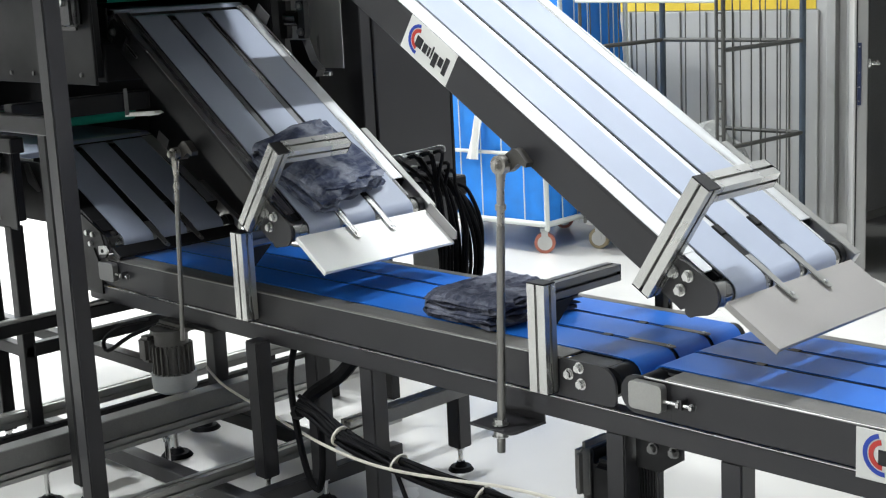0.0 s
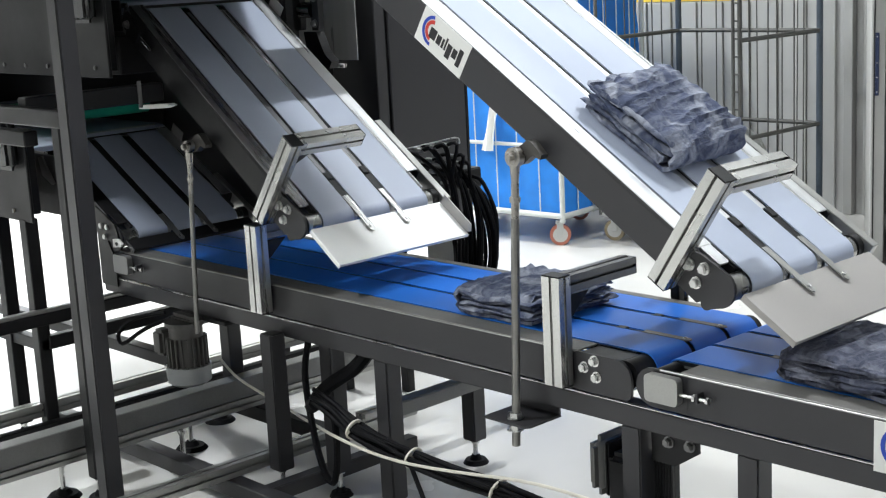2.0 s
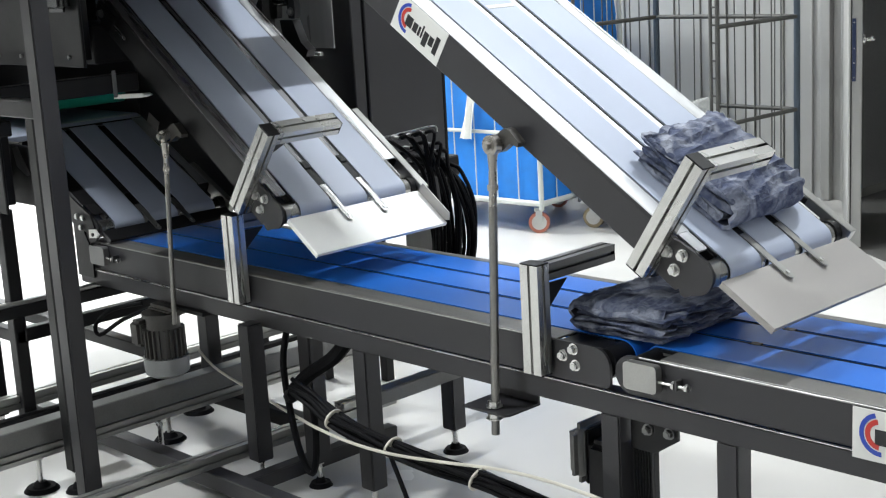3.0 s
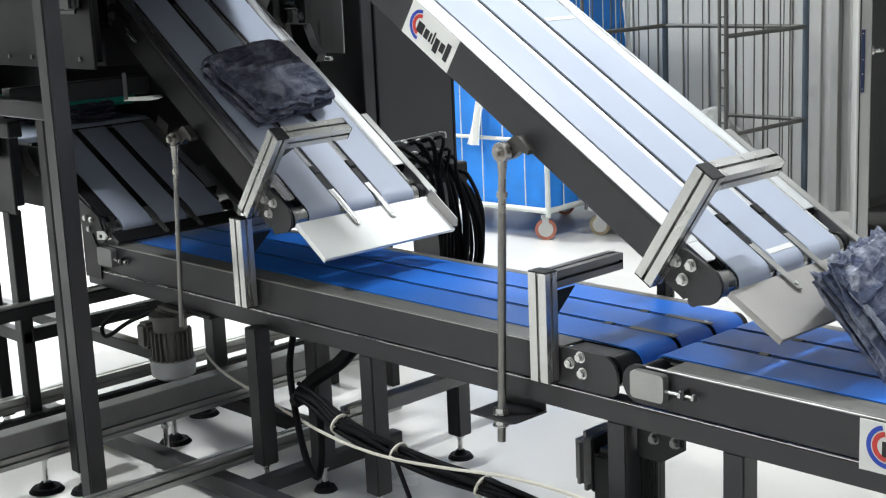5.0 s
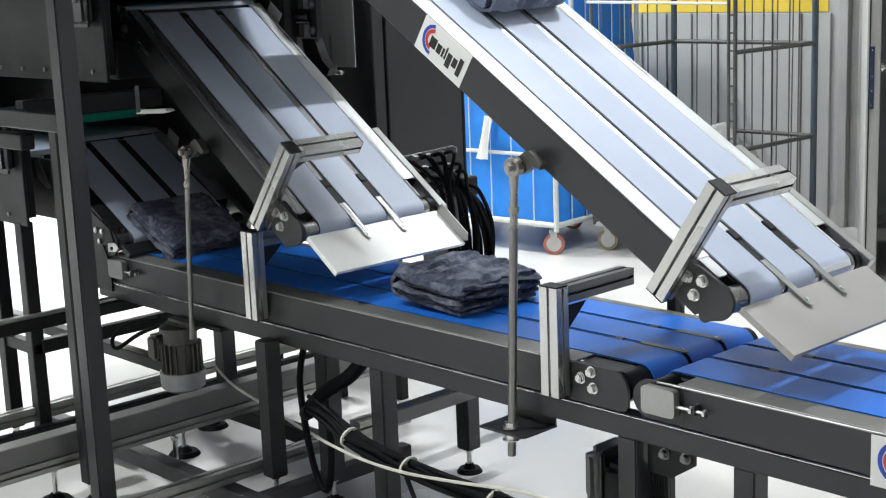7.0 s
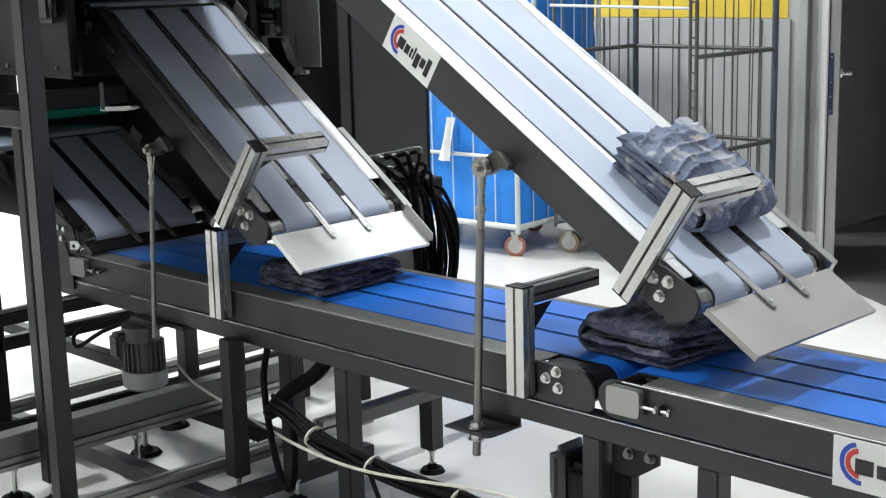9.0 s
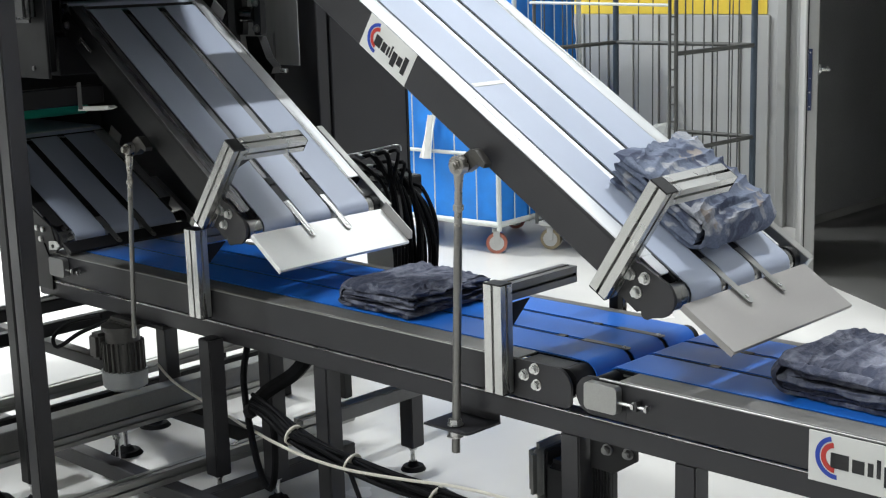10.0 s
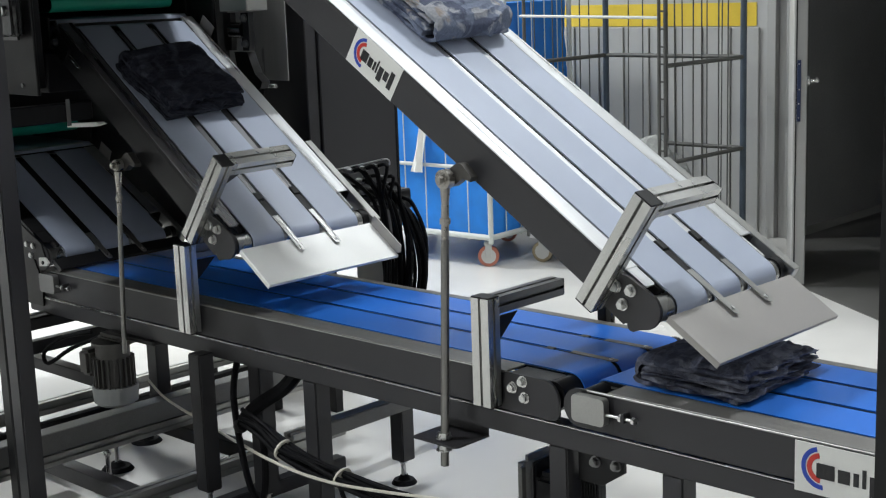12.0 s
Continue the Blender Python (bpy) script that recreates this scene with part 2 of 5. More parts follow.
DENIMMID = denim("blue_denim", (0.058, 0.065, 0.098), (0.21, 0.22, 0.27), 0.48)
# Denim darkened to hold the shadow that lies on the upper-deck garment.
DENIMSHADE = denim("shaded_denim", (0.020, 0.022, 0.034), (0.075, 0.08, 0.105), 0.52)


# ---------------------------------------------------------------- mesh helpers
def mesh_of(name, bm, material, smooth=False):
    me = bpy.data.meshes.new(name)
    bm.normal_update()
    bm.to_mesh(me)
    bm.free()
    me.materials.append(material)
    if smooth:
        me.shade_smooth()
        me.set_sharp_from_angle(angle=radians(38))
    return me


def part(name, bm, material, parent=None, label="", at=None, smooth=False):
    ob = new(name, mesh_of(name, bm, material, smooth))
    if parent is not None:
        ob.parent = parent
    if at is not None:
        ob.matrix_basis = at
    if label:
        ob["label"] = label
    return ob


def same(name, ob, parent, at):
    """Another object on the same mesh."""
    o = new(name, ob.data)
    o.parent = parent
    o.matrix_basis = at
    return o


def thing(name, at, label, category, group="", kind=""):
    ob = new(name)
    ob.empty_display_size = 0.05
    ob.matrix_basis = at
    return tagged(ob, label, category, group, kind)


def add_box(bm, lo, hi, bevel=0.0, seg=1, m=None):
    lo, hi = Vector(lo), Vector(hi)
    r = bmesh.ops.create_cube(bm, size=1)
    vs = r["verts"]
    bmesh.ops.scale(bm, vec=hi - lo, verts=vs)
    bmesh.ops.translate(bm, vec=(lo + hi) / 2, verts=vs)
    if bevel:
        es = list({e for v in vs for e in v.link_edges})
        g = bmesh.ops.bevel(bm, geom=es, offset=bevel, segments=seg, affect="EDGES", clamp_overlap=True)
        vs = list({v for f in g["faces"] for v in f.verts} | {v for v in vs if v.is_valid})
    if m is not None:
        bmesh.ops.transform(bm, matrix=m, verts=vs)
    return bm


def box(lo, hi, bevel=0.002, seg=1):
    return add_box(bmesh.new(), lo, hi, bevel, seg)


def add_cyl(bm, a, b, r, r2=None, n=16, caps=True):
    a, b = Vector(a), Vector(b)
    d = b - a
    q = d.to_track_quat("Z", "Y").to_matrix().to_4x4()
    bmesh.ops.create_cone(bm, cap_ends=caps, segments=n, radius1=r, radius2=r if r2 is None else r2, depth=d.length,
                          matrix=Matrix.Translation((a + b) / 2) @ q)
    return bm


def cyl(a, b, r, r2=None, n=16):
    return add_cyl(bmesh.new(), a, b, r, r2, n)


def add_tube_path(bm, pts, r, n=8, smooth=4):
    """A round hose along a soft line through the points."""
    ps = [Vector(p) for p in pts]
    line = []
    for i in range(len(ps) - 1):
        p0, p1, p2, p3 = ps[max(i - 1, 0)], ps[i], ps[i + 1], ps[min(i + 2, len(ps) - 1)]
        for k in range(smooth):
            t = k / smooth
            line.append(0.5 * ((2 * p1) + (p2 - p0) * t + (2 * p0 - 5 * p1 + 4 * p2 - p3) * t * t + (3 * p1 - p0 - 3 * p2 + p3) * t ** 3))
    line.append(ps[-1])
    rings = []
    side = None
    for i, p in enumerate(line):
        d = (line[min(i + 1, len(line) - 1)] - line[max(i - 1, 0)]).normalized()
        if side is None:
            side = d.orthogonal().normalized()
        side = (side - d * side.dot(d)).normalized()
        up = d.cross(side)
        rings.append([bm.verts.new(p + r * (math.cos(2 * math.pi * k / n) * side + math.sin(2 * math.pi * k / n) * up)) for k in range(n)])
    for a, b in zip(rings, rings[1:]):
        for k in range(n):
            bm.faces.new((a[k], a[(k + 1) % n], b[(k + 1) % n], b[k]))
    bm.faces.new(rings[0][::-1])
    bm.faces.new(rings[-1])
    return bm


def add_prism(bm, outline, lo, hi, axis="y"):
    """An outline in (x, z) drawn out along y from lo to hi (or in (x, y) along z, or in (y, z) along x)."""
    def at(p, v):
        return {"y": (p[0], v, p[1]), "z": (p[0], p[1], v), "x": (v, p[0], p[1])}[axis]
    a = [bm.verts.new(at(p, lo)) for p in outline]
    b = [bm.verts.new(at(p, hi)) for p in outline]
    n = len(a)
    bm.faces.new(a)
    bm.faces.new(b[::-1])
    for k in range(n):
        bm.faces.new((a[k], b[k], b[(k + 1) % n], a[(k + 1) % n]))
    bmesh.ops.recalc_face_normals(bm, faces=bm.faces)
    return bm


def prism(outline, lo, hi, axis="y"):
    return add_prism(bmesh.new(), outline, lo, hi, axis)


def arc(cx, cz, r, a0, a1, n=8):
    return [(cx + r * math.cos(radians(a0 + (a1 - a0) * k / n)), cz + r * math.sin(radians(a0 + (a1 - a0) * k / n))) for k in range(n + 1)]


def slot_outline(w, h, s=0.0085, d=0.011, slots_w=1):
    """Cross-section of a slotted aluminium profile, w by h, with grooves on all four sides."""
    pts = []
    xs = [-w / 2 + w * (2 * k + 1) / (2 * slots_w) for k in range(slots_w)]

    def side(a, b, centres, n):
        ax, ay = a
        bx, by = b
        ln = math.hypot(bx - ax, by - ay)
        ux, uy = (bx - ax) / ln, (by - ay) / ln
        pts.append(a)
        for c in centres:
            for t, q in ((c - s / 2, 0), (c - s / 2, d * 0.4), (c - s, d * 0.4), (c - s, d), (c + s, d), (c + s, d * 0.4), (c + s / 2, d * 0.4), (c + s / 2, 0)):
                pts.append((ax + ux * t + n[0] * q, ay + uy * t + n[1] * q))
    side((-w / 2, -h / 2), (w / 2, -h / 2), [x + w / 2 for x in xs], (0, 1))
    side((w / 2, -h / 2), (w / 2, h / 2), [h / 2], (-1, 0))
    side((w / 2, h / 2), (-w / 2, h / 2), [x + w / 2 for x in xs], (0, -1))
    side((-w / 2, h / 2), (-w / 2, -h / 2), [h / 2], (1, 0))
    return pts


def hex_bolt(at, axis="y-"):
    """A hexagon bolt head with its washer, facing -y."""
    bm = bmesh.new()
    x, y, z = at
    add_cyl(bm, (x, y, z), (x, y - 0.003, z), 0.0155, n=16)
    add_cyl(bm, (x, y - 0.003, z), (x, y - 0.014, z), 0.0115, n=6)
    add_cyl(bm, (x, y - 0.014, z), (x, y - 0.0165, z), 0.008, n=12)
    return bm


# ---------------------------------------------------------------- hall
def slab(name, lo, hi, material, label, category):
    ob = part(name, box(lo, hi, 0), material)
    return tagged(ob, label, category, "", "structure")


slab("floor", (-12, -8, -0.2), (9, 12, 0), FLOORM, "pale glossy epoxy floor of a workshop hall", "floor")
slab("ceiling", (-12, -8, CEIL), (9, 12, CEIL + 0.2), CEILM, "white painted hall ceiling", "ceiling")
WALL_Y = 5.2
slab("wall_back", (-11.8, WALL_Y, 0), (-1.80, WALL_Y + 0.12, CEIL), WALLM, "light grey hall wall with a yellow band", "wall")
slab("wall_back_lintel", (-1.80, WALL_Y, 2.15), (-0.55, WALL_Y + 0.12, CEIL), WALLM, "light grey wall above the doorway", "wall")
slab("wall_back_end", (-0.55, WALL_Y, 0), (8.8, WALL_Y + 0.12, CEIL), WALLM, "light grey hall wall beside the doorway", "wall")
slab("wall_west", (-12, -8, 0), (-11.8, 12, CEIL), HALLWHITE, "unseen end wall of the hall, white to bounce light", "wall")
slab("wall_east", (8.8, -8, 0), (9, 12, CEIL), HALLWHITE, "unseen end wall of the hall, white to bounce light", "wall")
slab("wall_south", (-11.8, -8, 0), (8.8, -7.8, CEIL), WALLM, "light grey hall wall", "wall")
slab("corridor_wall", (-2.05, WALL_Y + 0.12, 0), (-1.9, 11.8, CEIL), DARKWALL, "dim grey corridor wall behind the door", "wall")
# Partition out of view, added to keep lamp light off the corridor.
slab("partition_lintel", (-1.0, 3.30, 2.9), (8.8, 3.42, CEIL), WALLM, "unseen partition above the doorway, blocking light", "wall")
slab("partition", (-0.17, 3.30, 0), (8.8, 3.42, 2.9), WALLM, "unseen partition beside the doorway, blocking light", "wall")
slab("partition_side", (-1.14, 3.30, 2.9), (-1.0, WALL_Y, CEIL), WALLM, "unseen partition return above the door, blocking light", "wall")
slab("corridor_end", (-1.9, 11.8, 0), (8.8, 12, CEIL), DARKWALL, "dim grey corridor end wall", "wall")
slab("corridor_side", (0.6, WALL_Y + 0.12, 0), (0.8, 11.8, CEIL), DARKWALL, "dim grey corridor side wall", "wall")
# Thin dark sheets on the floor paint the doorway's shade.
slab("corridor_floor", (-1.74, WALL_Y + 0.0, 0.0), (0.6, 11.8, 0.004), SHADEFLOOR, "corridor floor behind the door, darkened for its shade", "floor")
tagged(part("doorway_shade", prism([(-1.03, 4.0), (-0.17, 3.43), (0.6, 3.43), (0.6, WALL_Y - 0.001), (-1.70, WALL_Y - 0.001)], 0.0005, 0.004, "z"), SHADEFLOOR),
       "thin sheet darkening the floor before the doorway as shade", "floor", "", "structure")
slab("trim_yellow", (-11.8, WALL_Y - 0.006, 1.352), (-2.03, WALL_Y - 0.001, 1.50), YELLOW, "yellow painted band along the wall", "wall band")


def wall_panels():
    """Upright sheet-metal panels with raised ribs in front of the wall."""
    base = tagged(new("trim_panels"), "pale ribbed metal panels covering the wall", "wall panel", "", "structure")
    x = -5.6
    proto = None
    while x < -2.11:
        if proto is None:
            bm = box((0, -0.012, 0), (0.205, 0, 1.345), 0.004)
            add_box(bm, (0.190, -0.020, 0.0), (0.205, -0.012, 1.345), 0.003)
            proto = part("panel", bm, PANELM, base, "", pose(x, WALL_Y - 0.002, 0))
        else:
            same("panel", proto, base, pose(x, WALL_Y - 0.002, 0))
        x += 0.212
    return base


wall_panels()


def door_and_frame():
    fr = tagged(new("door_frame"), "pale grey steel door frame in the wall", "door frame", "", "structure")
    part("jamb", box((-1.80, WALL_Y - 0.03, 0), (-1.74, WALL_Y + 0.15, 2.12), 0.004), PANELM, fr)
    part("jamb", box((-1.93, WALL_Y - 0.05, 0), (-1.865, WALL_Y - 0.004, 2.12), 0.004), PANELM, fr, "pale grey jamb strip")
    part("jamb", box((-0.61, WALL_Y - 0.03, 0), (-0.55, WALL_Y + 0.15, 2.12), 0.004), PANELM, fr)
    part("head", box((-1.74, WALL_Y - 0.03, 2.06), (-0.61, WALL_Y + 0.15, 2.15), 0.004), PANELM, fr)
    # the leaf stands open, its lock edge towards the hall
    d = thing("door_1", pose(-1.05, 4.0, 0.012, 0, 0, 121.0), "white steel door standing open, seen on its lock edge", "door", "", "structure")
    part("leaf", box((0, -0.036, 0), (0.96, 0.036, 2.04), 0.004), PANELM, d, "pale grey painted steel leaf")
    part("edge_seal", box((-0.004, 0.018, 0.0), (0.001, 0.024, 2.03), 0), BLACK, d, "black seam on the edge")
    lk = part("lock_plate", box((-0.007, -0.002, 0.89), (0.001, 0.017, 1.215), 0.001), LOCKBLUE, d, "dark blue lock plate")
    for z in (0.91, 0.985, 1.06, 1.195):
        part("screw", cyl((-0.007, 0.008, z), (-0.009, 0.008, z), 0.004, n=10), STEEL, lk)
    for side in (-1,):
        h = part("handle", cyl((0.055, side * 0.036, 1.10), (0.055, side * 0.05, 1.10), 0.026, n=20), STEEL, d, "steel lever handle", smooth=True)
        bm = cyl((0.055, side * 0.05, 1.10), (0.055, side * 0.095, 1.10), 0.010, n=12)
        add_cyl(bm, (0.055, side * 0.09, 1.10), (0.17, side * 0.09, 1.10), 0.010, n=12)
        part("lever", bm, STEEL, h, smooth=True)


door_and_frame()


def ceiling_lights():
    proto = None
    for x, y, k in LAMP_SPOTS:
        if proto is None:
            proto = thing("ceiling_light", pose(x, y, CEIL), "white linear ceiling light, assumed and out of view", "ceiling light", "hall lights")
            part("housing", box((-0.10, -0.52, -0.06), (0.10, 0.52, 0), 0.006), WHITEPL, proto)
        else:
            copy_thing(proto, pose(x, y, CEIL))
        lamp = bpy.data.lights.new("tube_light", "AREA")
        lamp.shape, lamp.size, lamp.size_y, lamp.energy, lamp.color = "RECTANGLE", 0.16, 1.0, LAMP_WATT * k, (0.925, 0.97, 1.0)
        ob = new("tube_light", lamp)
        ob.matrix_basis = pose(x, y, CEIL - 0.065)


ceiling_lights()


# ---------------------------------------------------------------- conveyors
W = 0.575
STRIPS = ((0.087, 0.234), (0.252, 0.391), (0.409, 0.535))
WIDE_GAPS = ((0.066, 0.192), (0.226, 0.344), (0.380, 0.516))


def belt_loop(x0, x1, r, y0, y1, th=0.003, n=8):
    """An endless belt: flat on top, round over the rollers at both ends."""
    def ring(rr):
        return [(x0 + r + p[0], p[1]) for p in arc(0, -r, rr, 270, 90, n)] + [(x1 - r + p[0], p[1]) for p in arc(0, -r, rr, 90, -90, n)]
    out, inn = ring(r), ring(r - th)
    bm = bmesh.new()
    grid = [[bm.verts.new((p[0], y, p[1])) for p in line] for line, y in ((out, y0), (out, y1), (inn, y1), (inn, y0))]
    k = len(out)
    for i in range(4):
        a, b = grid[i], grid[(i + 1) % 4]
        for j in range(k):
            bm.faces.new((a[j], a[(j + 1) % k], b[(j + 1) % k], b[j]))
    bmesh.ops.recalc_face_normals(bm, faces=bm.faces)
    return bm


def conveyor_body(cv, x0, x1, r, belt, bed, panel_x1, panel=GRAPHITE, belt_x0=None, strips=STRIPS, far=None):
    dy = strips[0][0] - 0.087
    """Side panels, bed, three belts and end rollers, in the conveyor's own space: belt top z = 0, flow along x."""
    bx0 = x0 if belt_x0 is None else belt_x0
    part("side_panel", box((x0, 0, -0.108), (panel_x1, 0.006, -0.003), 0.002), panel, cv)
    part("side_panel", box((x0, W - 0.006, -0.108), (panel_x1, W, -0.003), 0.002), panel, cv)
    part("bed_edge", box((x0, 0.001, -0.006), (panel_x1 - 0.012, 0.080 + dy, -0.001), 0.0015), bed, cv)
    part("bed_edge", box((x0, 0.541 + dy, -0.006), (panel_x1 - 0.012, W - 0.001, -0.001), 0.0015), far or bed, cv)
    part("bed", box((bx0 + r + 0.02, 0.083, -0.020), (x1 - r - 0.03, 0.538, -0.005), 0.001), bed, cv)
    for y0, y1 in strips:
        part("belt", belt_loop(bx0, x1, r, y0, y1), belt, cv, smooth=True)
    # Black strips draw the shadow line at each belt's near edge.
    for gy in (strips[0][0] - 0.004, strips[1][0] - 0.004, strips[2][0] - 0.004):
        part("belt_edge_shade", box((bx0 + r, gy - 0.0020, -0.012), (x1 - r - 0.02, gy + 0.0020, -0.0035), 0), BLACK, cv, "black line for the shadow at the belt edge")
    for cx in (bx0 + r, x1 - r):
        bm = cyl((cx, 0.012, -r), (cx, W - 0.012, -r), r - 0.006, n=24)
        add_cyl(bm, (cx, 0.004, -r), (cx, W - 0.004, -r), 0.012, n=12)
        part("end_roller", bm, ROLLER if belt is BELTW else BLACK, cv, "steel end roller" if belt is BELTW else "dark end roller", smooth=True)


def bracket_upright(parent, name, lo, hi, wx=0.055, wy=0.045):
    """A slotted upright from lo to hi along z, with a dark end cap."""
    x, y, z0 = lo
    bm = prism([(x + p[0], y + p[1]) for p in slot_outline(wx, wy)], z0, hi, "z")
    up = part(name, bm, ALU, parent, "slotted aluminium profile")
    part("end_cap", box((x - wx / 2, y - wy / 2, hi), (x + wx / 2, y + wy / 2, hi + 0.004), 0.001), BLACK, up, "black plastic end cap")
    part("end_cap", box((x - wx / 2, y - wy / 2, z0 - 0.004), (x + wx / 2, y + wy / 2, z0), 0.001), BLACK, up, "black plastic end cap")
    return up


def bracket_arm(parent, x, y0, y1, z, w=0.055, material=None):
    bm = prism([(x + p[0], z + p[1]) for p in slot_outline(w, 0.045)], y0, y1, "y")
    a = part("arm", bm, material or ALU, parent, "slotted aluminium profile")
    part("end_cap", box((x - w / 2, y1, z - 0.0225), (x + w / 2, y1 + 0.004, z + 0.0225), 0.001), BLACK, a, "black plastic end cap")
    return a


def sticker(parent, x0, x1, z0, z1, y=-0.002):
    """White maker's plate with a ring mark and plain bars."""
    bm = prism([(x0, z0), (x1, z0), (x1, z1), (x0, z1)], y, y + 0.0018, "y")
    s = part("maker_plate", bm, LABELW, parent, "white maker's plate with a red and blue ring mark")
    h = z1 - z0
    cx, cz = x0 + 0.56 * h, z0 + 0.54 * h

    def ring(r0, r1, a0, a1):
        o = [(cx + p[0], cz + p[1]) for p in arc(0, 0, r1, a0, a1, 14)] + [(cx + p[0], cz + p[1]) for p in arc(0, 0, r0, a1, a0, 14)]
        return prism(o, y - 0.0012, y - 0.0002, "y")
    part("mark", ring(0.33 * h, 0.42 * h, 105, 275), MARKBLUE, s)
    part("mark", ring(0.20 * h, 0.30 * h, 100, 265), MARKRED, s)
    # plain bars in place of the lettering
    lx = cx - 0.10 * h
    span = x1 - 0.016 - lx
    for k, (a, b, lo, hi) in enumerate(((0.0, 0.19, 0, 0.30), (0.225, 0.35, 0, 0.26), (0.385, 0.44, 0, 0.26), (0.475, 0.515, 0, 0.36), (0.55, 0.68, -0.14, 0.26), (0.715, 0.84, 0, 0.26), (0.875, 0.99, -0.12, 0.38))):
        part("mark", box((lx + a * span, y - 0.0012, cz + (lo - 0.20) * h), (lx + b * span, y - 0.0002, cz + (hi - 0.20) * h), 0), MARKBLACK, s)
    return s


def nose_plate(cv, x0, x1, depth, top=0.0, lobed=True):
    """Dark end plate with a round nose, as it carries the end roller."""
    r = depth / 2
    if lobed:
        o = [(x0, -depth - 0.01), (x1 - 0.075, -depth - 0.012)]
        o += arc(x1 - 0.052, -depth + 0.004, 0.016, 200, 350, 6)
        o += arc(x1 - 0.048, -0.040, 0.048, -35, 80, 9) + [(x0 + 0.03, 0.0), (x0, -0.012)]
    else:
        o = [(x0, -depth)] + arc(x1 - 0.02, -depth + 0.02, 0.02, -90, 0, 5) + arc(x1 - 0.05, -0.05, 0.05, 0, 90, 6) + [(x0, 0.0)]
    return part("end_plate", prism(o, -0.010, -0.001, "y"), GRAPHITE, cv, "dark end plate")


def chute(cv, x0, x1, flange, material):
    """Sheet-metal slide at the lower end: its near edge turned down, its far edge turned up."""
    t = 0.003
    bm = bmesh.new()
    add_box(bm, (x0, -0.004, -0.010), (x1, 0.552, -0.010 + t), 0.0008)
    add_box(bm, (x0, -0.004, -0.024), (x1, -0.001, -0.010), 0.0006)
    c = part("chute_plate", bm, material, cv, "brushed steel slide plate")
    add = bmesh.new()
    add_box(add, (x1 - 0.003, 0.0, -0.018), (x1, 0.552, -0.010), 0.0005)
    part("turned_edge", add, material, c)
    if flange:
        part("turned_edge", prism([(x0 + 0.004, -0.009), (x1 - 0.015, -0.009), (x1, 0.006), (x1 - 0.012, 0.028), (x0 + 0.004, 0.030)], 0.552, 0.556, "y"), CHUTE, c)
    return c


def tongue(cv, y, x0, x1, z, metal=STEEL):
    """A narrow metal finger between two belts that bridges to the slide plate."""
    o = [(x0, y - 0.011), (x1 - 0.011, y - 0.011)] + [(x1 - 0.011 + p[0], y + p[1]) for p in arc(0, 0, 0.011, -90, 90, 8)] + [(x0, y + 0.011)]
    t = part("bridge_finger", prism(o, z, z + 0.003, "z"), metal, cv, "steel finger between the belts")
    part("screw", cyl((x1 - 0.02, y, z + 0.003), (x1 - 0.02, y, z + 0.006), 0.006, n=12), STEEL, t)
    return t


